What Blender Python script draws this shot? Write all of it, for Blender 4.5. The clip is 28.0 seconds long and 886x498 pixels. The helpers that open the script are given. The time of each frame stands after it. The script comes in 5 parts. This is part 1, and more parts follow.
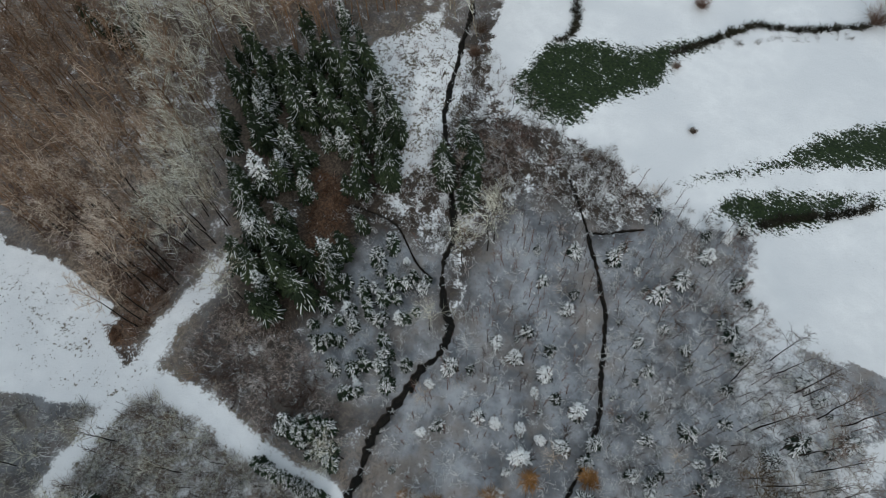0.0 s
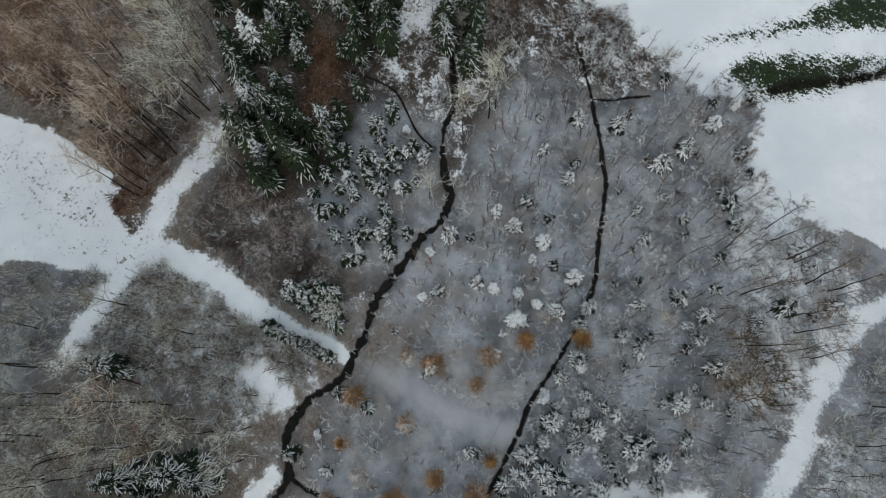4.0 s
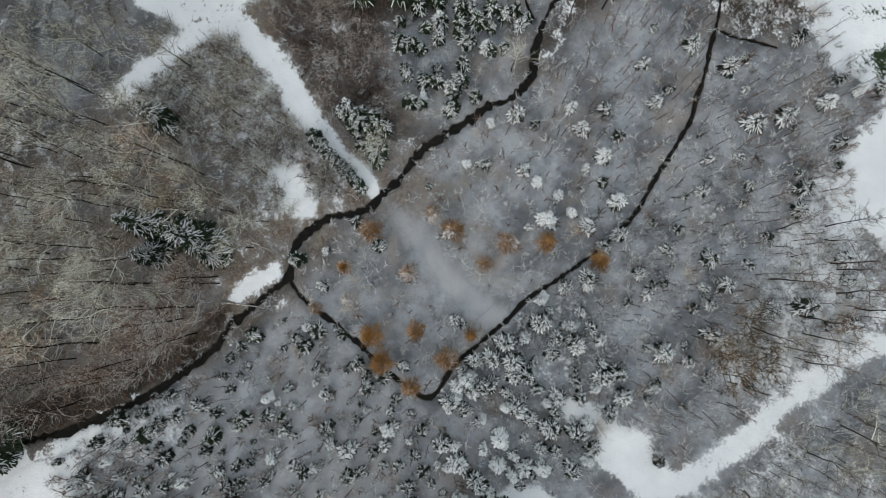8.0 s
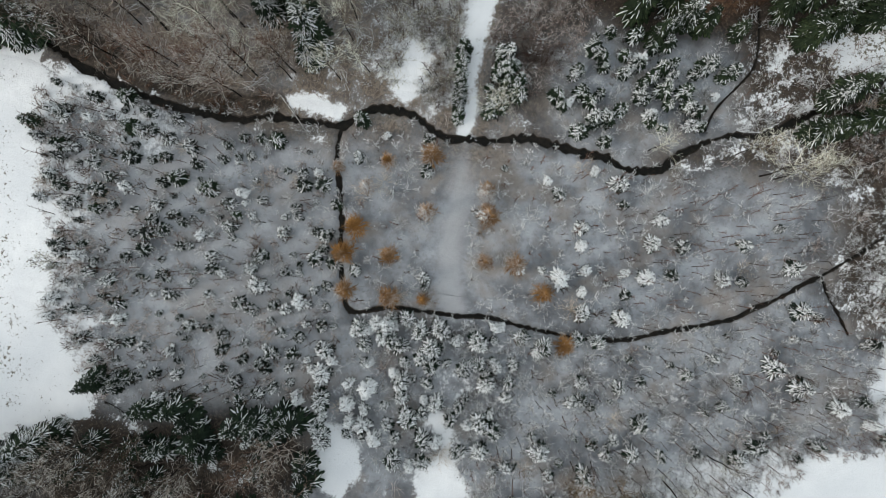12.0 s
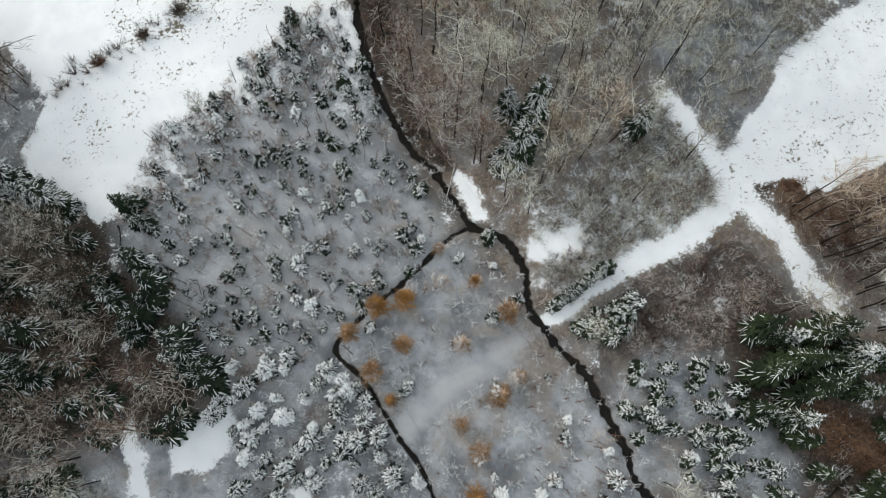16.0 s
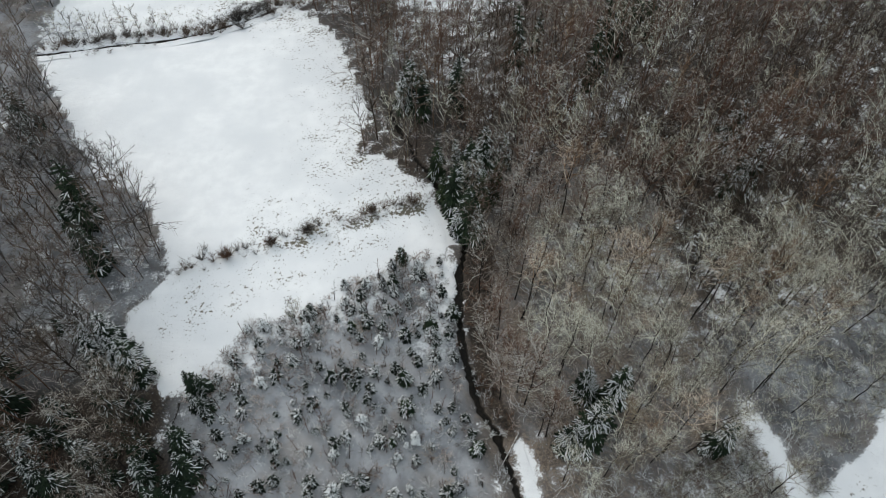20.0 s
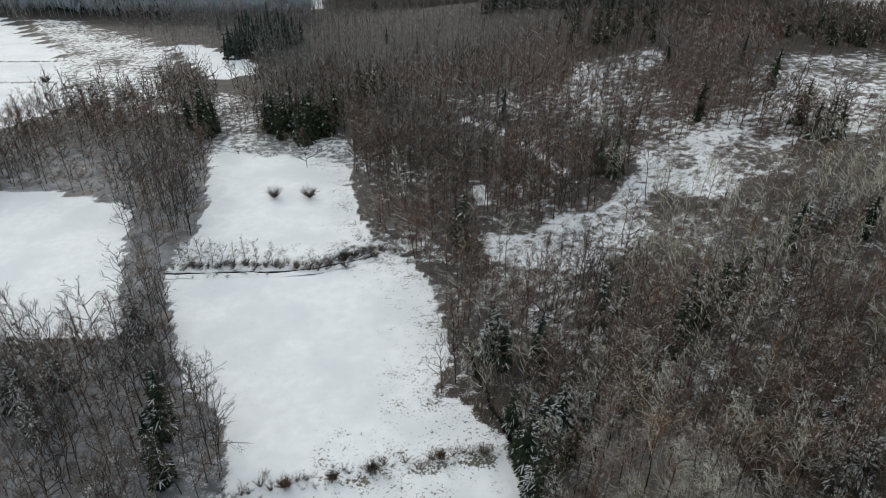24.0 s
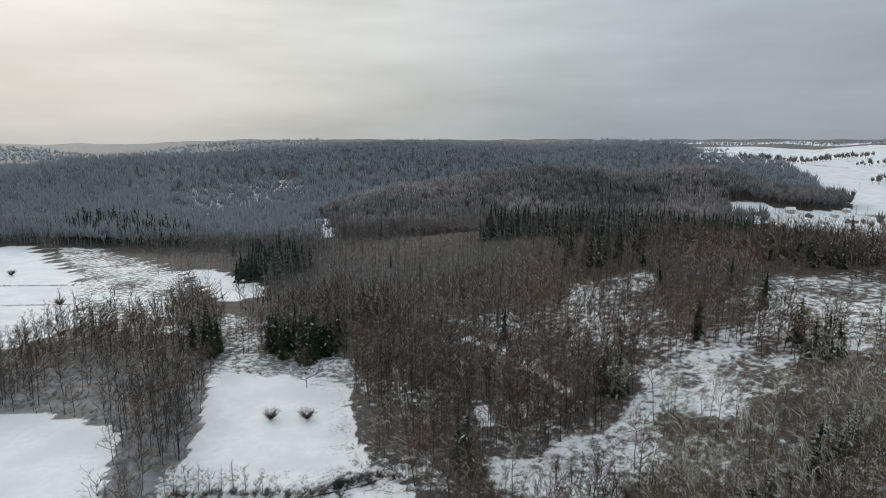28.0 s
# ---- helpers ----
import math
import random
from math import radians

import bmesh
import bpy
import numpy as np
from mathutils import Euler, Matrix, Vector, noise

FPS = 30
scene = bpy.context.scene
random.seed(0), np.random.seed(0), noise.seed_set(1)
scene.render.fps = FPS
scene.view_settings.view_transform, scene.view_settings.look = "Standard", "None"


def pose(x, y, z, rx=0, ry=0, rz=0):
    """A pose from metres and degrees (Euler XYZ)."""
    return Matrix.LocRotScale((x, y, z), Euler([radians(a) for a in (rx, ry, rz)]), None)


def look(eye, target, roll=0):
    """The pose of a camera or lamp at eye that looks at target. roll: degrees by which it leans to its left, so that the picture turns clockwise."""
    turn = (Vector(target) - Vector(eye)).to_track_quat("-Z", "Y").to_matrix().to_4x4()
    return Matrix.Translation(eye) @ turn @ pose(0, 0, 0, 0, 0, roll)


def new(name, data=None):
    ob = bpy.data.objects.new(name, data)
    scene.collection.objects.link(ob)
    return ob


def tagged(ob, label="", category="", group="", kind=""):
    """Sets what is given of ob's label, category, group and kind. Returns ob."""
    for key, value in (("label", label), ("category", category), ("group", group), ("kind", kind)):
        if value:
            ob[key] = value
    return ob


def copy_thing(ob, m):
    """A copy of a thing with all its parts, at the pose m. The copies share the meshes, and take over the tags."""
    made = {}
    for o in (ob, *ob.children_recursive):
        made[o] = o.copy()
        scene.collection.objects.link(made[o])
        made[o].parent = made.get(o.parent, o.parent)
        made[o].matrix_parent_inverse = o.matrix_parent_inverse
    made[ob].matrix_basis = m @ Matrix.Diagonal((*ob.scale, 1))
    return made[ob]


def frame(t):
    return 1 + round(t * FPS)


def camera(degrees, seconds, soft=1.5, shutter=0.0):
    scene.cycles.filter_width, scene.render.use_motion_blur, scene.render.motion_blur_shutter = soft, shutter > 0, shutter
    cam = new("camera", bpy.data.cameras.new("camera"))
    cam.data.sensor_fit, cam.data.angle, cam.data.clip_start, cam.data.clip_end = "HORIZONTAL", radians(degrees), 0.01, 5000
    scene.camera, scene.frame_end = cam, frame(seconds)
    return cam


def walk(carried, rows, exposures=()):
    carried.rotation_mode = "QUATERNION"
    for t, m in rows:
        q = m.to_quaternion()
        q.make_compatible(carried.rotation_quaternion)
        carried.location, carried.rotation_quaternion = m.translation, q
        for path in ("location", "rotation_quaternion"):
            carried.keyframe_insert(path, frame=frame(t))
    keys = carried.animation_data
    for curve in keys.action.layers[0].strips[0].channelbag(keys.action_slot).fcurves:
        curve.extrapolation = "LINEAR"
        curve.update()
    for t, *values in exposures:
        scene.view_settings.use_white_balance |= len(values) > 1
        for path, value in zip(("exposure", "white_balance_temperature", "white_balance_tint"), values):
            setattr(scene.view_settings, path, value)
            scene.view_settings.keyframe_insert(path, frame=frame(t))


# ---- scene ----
cam = camera(70.76, 28.0, soft=0.4)
walk(cam, [
    (0.0, pose(0, 0, 110, 26.33, 2.38, -144.04)),
    (0.5, pose(0, 0, 110, 24.92, 2.39, -144.12)),
    (1.0, pose(0, 0, 110, 23.47, 2.40, -144.21)),
    (1.5, pose(0, 0, 110, 22.00, 2.41, -144.32)),
    (2.0, pose(0, 0, 110, 20.51, 2.41, -144.37)),
    (2.5, pose(0, 0, 110, 19.00, 2.43, -144.47)),
    (3.0, pose(0, 0, 110, 17.48, 2.44, -144.56)),
    (3.5, pose(0, 0, 110, 15.91, 2.45, -144.61)),
    (5.5, pose(0, 0, 110, 9.67, 2.51, -139.55)),
    (6.0, pose(0, 0, 110, 8.15, 2.56, -137.24)),
    (6.5, pose(0, 0, 110, 6.70, 2.61, -134.29)),
    (7.0, pose(0, 0, 110, 5.45, 2.63, -130.81)),
    (7.5, pose(0, 0, 110, 4.29, 2.65, -127.07)),
    (8.0, pose(0, 0, 110, 3.10, 2.60, -122.74)),
    (8.5, pose(0, 0, 110, 1.97, 2.59, -118.15)),
    (9.0, pose(0, 0, 110, 0.90, 2.53, -113.35)),
    (9.5, pose(0, 0, 110, 0.48, 2.44, -107.96)),
    (10.0, pose(0, 0, 110, 0.65, 2.34, -102.09)),
    (10.5, pose(0, 0, 110, 0.81, 2.24, -96.20)),
    (11.0, pose(0, 0, 110, 1.00, 2.07, -89.42)),
    (11.5, pose(0, 0, 110, 1.25, 1.90, -82.36)),
    (13.5, pose(0, 0, 110, 2.47, 0.91, -51.75)),
    (14.0, pose(0, 0, 110, 3.76, 0.65, -44.33)),
    (14.5, pose(0, 0, 110, 5.89, 0.41, -37.63)),
    (15.0, pose(0, 0, 110, 8.57, 0.22, -31.17)),
    (15.5, pose(0, 0, 110, 11.43, 0.12, -27.66)),
    (16.0, pose(0, 0, 110, 14.31, 0.08, -25.45)),
    (16.5, pose(0, 0, 110, 17.21, -0.00, -23.02)),
    (17.0, pose(0, 0, 110, 20.06, -0.05, -20.26)),
    (17.5, pose(0, 0, 110, 22.93, -0.06, -17.23)),
    (18.0, pose(0, 0, 110, 25.80, -0.12, -14.72)),
    (18.5, pose(0, 0, 110, 28.70, -0.16, -13.33)),
    (19.0, pose(0, 0, 110, 31.58, -0.15, -12.44)),
    (19.5, pose(0, 0, 110, 34.46, -0.15, -11.32)),
    (20.0, pose(0, 0, 110, 37.35, -0.21, -9.61)),
    (20.5, pose(0, 0, 110, 40.23, -0.27, -7.89)),
    (21.0, pose(0, 0, 110, 43.10, -0.34, -6.14)),
    (21.5, pose(0, 0, 110, 45.91, -0.29, -4.59)),
    (23.5, pose(0, 0, 110, 57.00, -0.29, -0.36)),
    (24.0, pose(0, 0, 110, 59.67, -0.23, -0.06)),
    (24.5, pose(0, 0, 110, 62.30, -0.21, 0.12)),
    (25.0, pose(0, 0, 110, 64.86, -0.23, 0.22)),
    (25.5, pose(0, 0, 110, 67.39, -0.19, 0.25)),
    (26.0, pose(0, 0, 110, 69.89, -0.18, 0.27)),
    (26.5, pose(0, 0, 110, 72.36, -0.15, 0.23)),
    (27.0, pose(0, 0, 110, 74.81, -0.06, 0.16)),
    (27.5, pose(0, 0, 110, 77.22, -0.03, 0.08)),
    (28.0, pose(0, 0, 110, 79.60, -0.00, -0.00)),
], exposures=[(0.0, -0.43, 6250, 9), (3.5, -0.38, 6300, 9), (6.0, -0.24, 6450, 10), (8.0, -0.08, 6530, 10), (11.5, 0.05, 6600, 10), (14.0, 0.27, 6680, 10), (16.5, 0.25, 6680, 10), (20.0, 0.02, 6560, 10), (24.0, -0.18, 6520, 10), (26.0, -0.10, 6450, 9), (28.0, -0.30, 6420, 9)])

# ---- light: a bright, veiled winter sky with the sun low behind thin cloud, ahead and to the left ----
SUN_AZ, SUN_EL = radians(-32), radians(24)
SUN_DIR = Vector((math.sin(SUN_AZ) * math.cos(SUN_EL), math.cos(SUN_AZ) * math.cos(SUN_EL), math.sin(SUN_EL)))


def make_world():
    w = bpy.data.worlds.new("winter_sky")
    scene.world = w
    w.use_nodes = True
    nt = w.node_tree
    n, l = nt.nodes, nt.links
    n.clear()
    out = n.new("ShaderNodeOutputWorld")
    bg = n.new("ShaderNodeBackground")
    sky = n.new("ShaderNodeTexSky")
    sky.sky_type, sky.sun_disc = "NISHITA", False
    sky.sun_elevation, sky.sun_rotation = SUN_EL, SUN_AZ
    sky.air_density, sky.dust_density = 1.0, 3.0
    skys = n.new("ShaderNodeVectorMath"); skys.operation = "SCALE"; skys.inputs["Scale"].default_value = 0.05
    l.new(sky.outputs[0], skys.inputs[0])
    co = n.new("ShaderNodeTexCoord")
    sep = n.new("ShaderNodeSeparateXYZ")
    l.new(co.outputs["Generated"], sep.inputs[0])
    # cloud deck: stretched noise, brighter round the hidden sun
    mp = n.new("ShaderNodeMapping"); mp.inputs["Scale"].default_value = (1.3, 1.3, 7.0)
    l.new(co.outputs["Generated"], mp.inputs[0])
    nz = n.new("ShaderNodeTexNoise"); nz.inputs["Scale"].default_value = 1.8; nz.inputs["Detail"].default_value = 5; nz.inputs["Roughness"].default_value = 0.5
    l.new(mp.outputs[0], nz.inputs[0])
    dot = n.new("ShaderNodeVectorMath"); dot.operation = "DOT_PRODUCT"; dot.inputs[1].default_value = SUN_DIR
    l.new(co.outputs["Generated"], dot.inputs[0])
    glow = n.new("ShaderNodeMapRange"); glow.interpolation_type = "SMOOTHSTEP"
    glow.inputs[1].default_value, glow.inputs[2].default_value = 0.55, 1.0
    l.new(dot.outputs["Value"], glow.inputs[0])
    ramp = n.new("ShaderNodeMix"); ramp.data_type = "RGBA"
    ramp.inputs["A"].default_value, ramp.inputs["B"].default_value = (0.405, 0.457, 0.492, 1), (0.68, 0.68, 0.662, 1)
    l.new(glow.outputs[0], ramp.inputs["Factor"])
    amp = n.new("ShaderNodeMapRange"); amp.inputs[1].default_value, amp.inputs[2].default_value = 0.3, 0.7
    amp.inputs[3].default_value, amp.inputs[4].default_value = 0.84, 1.16
    l.new(nz.outputs[0], amp.inputs[0])
    cl = n.new("ShaderNodeVectorMath"); cl.operation = "SCALE"
    l.new(ramp.outputs["Result"], cl.inputs[0]); l.new(amp.outputs[0], cl.inputs["Scale"])
    # an overcast sky is three times as bright overhead as at the horizon
    warm = n.new("ShaderNodeCombineXYZ")
    for k, q in enumerate((1.015, 1.0, 0.985)):
        ch = n.new("ShaderNodeMapRange"); ch.inputs[3].default_value, ch.inputs[4].default_value = 1.2, 2.6 * q
        l.new(sep.outputs["Z"], ch.inputs[0]); l.new(ch.outputs[0], warm.inputs[k])
    cz = n.new("ShaderNodeVectorMath"); cz.operation = "MULTIPLY"
    l.new(cl.outputs[0], cz.inputs[0]); l.new(warm.outputs[0], cz.inputs[1])
    mix = n.new("ShaderNodeMix"); mix.data_type = "RGBA"; mix.inputs["Factor"].default_value = 0.88
    l.new(skys.outputs[0], mix.inputs["A"]); l.new(cz.outputs[0], mix.inputs["B"])
    l.new(mix.outputs["Result"], bg.inputs[0])
    bg.inputs[1].default_value = SKY
    l.new(bg.outputs[0], out.inputs[0])


SKY = 0.93
make_world()
sun = new("sun", bpy.data.lights.new("sun", "SUN"))
sun.data.energy, sun.data.angle, sun.data.color = 1.35, radians(14), (1.0, 0.95, 0.88)
sun.matrix_world = look((0, 0, 400), Vector((0, 0, 400)) - SUN_DIR)


# ---- materials ----
def material(name, rough=0.8):
    m = bpy.data.materials.new(name)
    m.use_nodes = True
    nt = m.node_tree
    b = nt.nodes["Principled BSDF"]
    b.inputs["Roughness"].default_value = rough
    b.inputs["Specular IOR Level"].default_value = 0.2
    return m, nt.nodes, nt.links, b


def noise_at(n, l, scale, detail=4.0, rough=0.55, vec=None, stretch=None):
    co = n.new("ShaderNodeTexCoord").outputs["Object"] if vec is None else vec
    if stretch:
        mp = n.new("ShaderNodeMapping"); mp.inputs["Scale"].default_value = stretch
        l.new(co, mp.inputs[0]); co = mp.outputs[0]
    z = n.new("ShaderNodeTexNoise")
    z.inputs["Scale"].default_value, z.inputs["Detail"].default_value, z.inputs["Roughness"].default_value = scale, detail, rough
    l.new(co, z.inputs["Vector"])
    return z.outputs[0]


def world_pos(n):
    return n.new("ShaderNodeNewGeometry").outputs["Position"]


def mixed(n, l, fac, a, b):
    x = n.new("ShaderNodeMix"); x.data_type = "RGBA"
    for sock, v in (("Factor", fac), ("A", a), ("B", b)):
        if isinstance(v, (tuple, float, int)):
            x.inputs[sock].default_value = (*v, 1) if isinstance(v, tuple) else v
        else:
            l.new(v, x.inputs[sock])
    return x.outputs["Result"]


def ranged(n, l, v, a, b, lo=0.0, hi=1.0):
    x = n.new("ShaderNodeMapRange"); x.interpolation_type = "SMOOTHSTEP"
    for k, q in ((1, a), (2, b), (3, lo), (4, hi)):
        x.inputs[k].default_value = q
    l.new(v, x.inputs[0])
    return x.outputs[0]


def calc(n, l, op, a, b=0.0):
    x = n.new("ShaderNodeMath"); x.operation = op
    for k, v in ((0, a), (1, b)):
        if isinstance(v, (float, int)):
            x.inputs[k].default_value = v
        else:
            l.new(v, x.inputs[k])
    return x.outputs[0]


def attr(n, name):
    a = n.new("ShaderNodeAttribute"); a.attribute_name = name
    return a.outputs["Fac"]


SNOW = (0.82, 0.835, 0.85)


def ground_material():
    m, n, l, b = material("snowy_ground", 0.75)
    p = world_pos(n)
    fine, mid, big = noise_at(n, l, 1.9, 7, 0.78, p), noise_at(n, l, 0.28, 5, 0.6, p), noise_at(n, l, 0.045, 3, 0.5, p)
    tuft = noise_at(n, l, 1.5, 5, 0.75, p)
    # bare litter, dead grass and moss under and between the snow
    lit = mixed(n, l, ranged(n, l, mid, 0.35, 0.65), (0.013, 0.010, 0.008), (0.042, 0.032, 0.025))
    lit = mixed(n, l, ranged(n, l, fine, 0.47, 0.66), lit, (0.105, 0.082, 0.062))
    lit = mixed(n, l, calc(n, l, "MULTIPLY", attr(n, "rust"), ranged(n, l, fine, 0.3, 0.7)), lit, (0.17, 0.080, 0.037))
    drift = noise_at(n, l, 0.13, 5, 0.62, p)
    pale = mixed(n, l, ranged(n, l, drift, 0.34, 0.64), (0.128, 0.136, 0.150), (0.36, 0.38, 0.408))
    pale = mixed(n, l, ranged(n, l, noise_at(n, l, 0.085, 4, 0.65, p), 0.47, 0.66, 0.0, 0.7), pale, (0.245, 0.212, 0.185))
    pale = mixed(n, l, ranged(n, l, tuft, 0.52, 0.68, 0.0, 0.55), pale, (0.13, 0.115, 0.105))
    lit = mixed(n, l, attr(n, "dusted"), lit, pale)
    lit = mixed(n, l, calc(n, l, "MULTIPLY", attr(n, "ride_and_haze"), 0.8), lit, (0.37, 0.376, 0.392))
    lit = mixed(n, l, calc(n, l, "MULTIPLY", attr(n, "leafy"), ranged(n, l, calc(n, l, "ADD", drift, mid), 0.75, 1.15, 0.25, 0.9)), lit, mixed(n, l, ranged(n, l, fine, 0.40, 0.62), (0.075, 0.056, 0.042), (0.235, 0.188, 0.145)))
    snow = mixed(n, l, ranged(n, l, mid, 0.3, 0.7), SNOW, (0.75, 0.765, 0.785))
    snow = mixed(n, l, ranged(n, l, big, 0.4, 0.65), snow, (0.70, 0.72, 0.745))
    q = calc(n, l, "ADD", calc(n, l, "MULTIPLY", fine, 1.3), calc(n, l, "ADD", calc(n, l, "MULTIPLY", mid, 1.15), calc(n, l, "MULTIPLY", big, 0.45)))
    q = calc(n, l, "ADD", calc(n, l, "MULTIPLY", calc(n, l, "SUBTRACT", q, 1.45), calc(n, l, "SUBTRACT", 1.9, calc(n, l, "MULTIPLY", attr(n, "dusted"), 0.95))), attr(n, "cover"))
    col = mixed(n, l, ranged(n, l, q, 0.32, 0.68), snow, lit)
    grass = mixed(n, l, ranged(n, l, tuft, 0.35, 0.65), (0.005, 0.012, 0.004), (0.026, 0.042, 0.013))
    streak = noise_at(n, l, 0.5, 4, 0.65, p, (1.0, 2.6, 1.0))
    g = calc(n, l, "ADD", calc(n, l, "ADD", attr(n, "green"), calc(n, l, "MULTIPLY", calc(n, l, "SUBTRACT", streak, 0.5), 1.3)), calc(n, l, "MULTIPLY", calc(n, l, "SUBTRACT", calc(n, l, "ADD", calc(n, l, "MULTIPLY", fine, 1.6), calc(n, l, "MULTIPLY", mid, 0.7)), 1.15), 1.9))
    col = mixed(n, l, calc(n, l, "MULTIPLY", ranged(n, l, g, 0.42, 0.56), ranged(n, l, attr(n, "green"), 0.05, 0.3)), col, grass)
    s = calc(n, l, "ADD", attr(n, "speck"), calc(n, l, "ADD", calc(n, l, "MULTIPLY", calc(n, l, "SUBTRACT", tuft, 0.5), 2.9), calc(n, l, "MULTIPLY", calc(n, l, "SUBTRACT", calc(n, l, "ADD", mid, noise_at(n, l, 0.11, 3, 0.6, p)), 1.0), 0.9)))
    col = mixed(n, l, ranged(n, l, s, 0.64, 0.80), col, (0.14, 0.125, 0.095))
    wet = calc(n, l, "ADD", attr(n, "wet"), calc(n, l, "MULTIPLY", calc(n, l, "SUBTRACT", fine, 0.5), 0.9))
    col = mixed(n, l, ranged(n, l, wet, 0.4, 0.6), col, (0.020, 0.016, 0.012))
    l.new(col, b.inputs["Base Color"])
    bump = n.new("ShaderNodeBump"); bump.inputs["Strength"].default_value = 0.5; bump.inputs["Distance"].default_value = 0.25
    l.new(calc(n, l, "ADD", fine, calc(n, l, "MULTIPLY", mid, 2.0)), bump.inputs["Height"])
    l.new(bump.outputs[0], b.inputs["Normal"])
    return m


def plant_material(name, dark, light, snow=0.5, edge=0.25, tint=None, patch=0.04, rough=0.85, by_object=True, frost=(0.76, 0.78, 0.79), break_up=1.2):
    """Bark or needles with snow or hoar frost lying on what faces up."""
    m, n, l, b = material(name, rough)
    geo = n.new("ShaderNodeNewGeometry")
    p = geo.outputs["Position"]
    var = noise_at(n, l, patch, 3, 0.6, p)
    fine = noise_at(n, l, 2.2, 3, 0.6, p)
    col = mixed(n, l, ranged(n, l, fine, 0.35, 0.65), dark, light)
    tree = noise_at(n, l, 0.22, 2, 0.5, p)
    col = mixed(n, l, ranged(n, l, tree, 0.40, 0.62), col, tuple(0.55 * a + 0.1 * b for a, b in zip(dark, light)))
    if tint:
        col = mixed(n, l, ranged(n, l, var, 0.42, 0.62), col, tint)
    sep = n.new("ShaderNodeSeparateXYZ")
    l.new(geo.outputs["Normal"], sep.inputs[0])
    up = calc(n, l, "ADD", sep.outputs["Z"], calc(n, l, "MULTIPLY", calc(n, l, "SUBTRACT", fine, 0.5), break_up))
    up = calc(n, l, "ADD", up, calc(n, l, "MULTIPLY", calc(n, l, "SUBTRACT", var, 0.5), 1.2))
    up = calc(n, l, "ADD", up, calc(n, l, "MULTIPLY", calc(n, l, "SUBTRACT", tree, 0.5), -1.3 if tint else 0.0))
    if by_object:
        oi = n.new("ShaderNodeObjectInfo")
        up = calc(n, l, "ADD", up, calc(n, l, "MULTIPLY", calc(n, l, "SUBTRACT", oi.outputs["Random"], 0.5), 0.5))
    k = 1.0 - snow
    col = mixed(n, l, ranged(n, l, up, k - edge, k + edge), col, frost)
    l.new(col, b.inputs["Base Color"])
    return m


def water_material():
    m, n, l, b = material("dark_stream_water", 0.35)
    p = world_pos(n)
    l.new(mixed(n, l, ranged(n, l, noise_at(n, l, 1.2, 4, 0.6, p), 0.4, 0.7), (0.006, 0.006, 0.005), (0.016, 0.013, 0.010)), b.inputs["Base Color"])
    b.inputs["Specular IOR Level"].default_value = 0.08
    bump = n.new("ShaderNodeBump"); bump.inputs["Strength"].default_value = 0.3; bump.inputs["Distance"].default_value = 0.05
    l.new(noise_at(n, l, 3.0, 3, 0.5, p), bump.inputs["Height"]); l.new(bump.outputs[0], b.inputs["Normal"])
    return m


M_GROUND, M_WATER = ground_material(), water_material()
FROST = (0.60, 0.585, 0.54)
M_BARK = plant_material("grey_bark", (0.011, 0.009, 0.007), (0.036, 0.030, 0.025), 0.02, 0.22, frost=FROST)
M_TWIG = plant_material("frosted_twigs", (0.05, 0.040, 0.030), (0.20, 0.172, 0.135), 0.50, 0.32, tint=(0.19, 0.14, 0.085), patch=0.028, frost=(0.70, 0.695, 0.59))
M_TWIG_BROWN = plant_material("rusty_twigs", (0.085, 0.050, 0.029), (0.25, 0.155, 0.092), 0.34, 0.35, tint=(0.22, 0.135, 0.08), patch=0.03, frost=(0.66, 0.57, 0.47))
M_NEEDLE = plant_material("young_fir_needles", (0.007, 0.013, 0.009), (0.022, 0.032, 0.022), 0.0, 0.14, break_up=1.2)
M_SPRUCE = plant_material("spruce_needles", (0.012, 0.023, 0.011), (0.046, 0.064, 0.028), -0.15, 0.14, break_up=1.3)
M_DARKFIR = plant_material("dark_fir_needles", (0.008, 0.017, 0.009), (0.028, 0.046, 0.022), -0.25, 0.12, break_up=1.3)
M_MIDSPRUCE = plant_material("dusted_spruce_needles", (0.008, 0.017, 0.011), (0.026, 0.043, 0.022), -0.22, 0.14, break_up=1.3)
M_SNOWFIR = plant_material("snow_laden_needles", (0.009, 0.018, 0.012), (0.024, 0.038, 0.027), 0.06, 0.14, break_up=1.2)
M_LOAD = plant_material("lying_snow", (0.74, 0.76, 0.78), (0.82, 0.83, 0.84), 0.3, 0.3)
M_LARCH = plant_material("larch_needles", (0.28, 0.14, 0.045), (0.48, 0.255, 0.085), -0.02, 0.3, tint=(0.24, 0.14, 0.07), patch=0.12)
M_SHRUB = plant_material("frosted_shrub", (0.045, 0.037, 0.031), (0.15, 0.128, 0.108), 0.54, 0.38, tint=(0.13, 0.082, 0.062), patch=0.05, frost=(0.64, 0.65, 0.65))
M_HEDGE = plant_material("dark_hedge_twigs", (0.016, 0.015, 0.010), (0.06, 0.055, 0.035), -0.1, 0.3)
M_OCHRE = plant_material("ochre_twigs", (0.075, 0.046, 0.020), (0.24, 0.15, 0.065), 0.05, 0.3, frost=(0.5, 0.46, 0.38))
M_RUST = plant_material("rust_brown_twigs", (0.060, 0.028, 0.015), (0.19, 0.092, 0.045), 0.10, 0.3, tint=(0.11, 0.055, 0.03), patch=0.06, frost=(0.55, 0.5, 0.45))
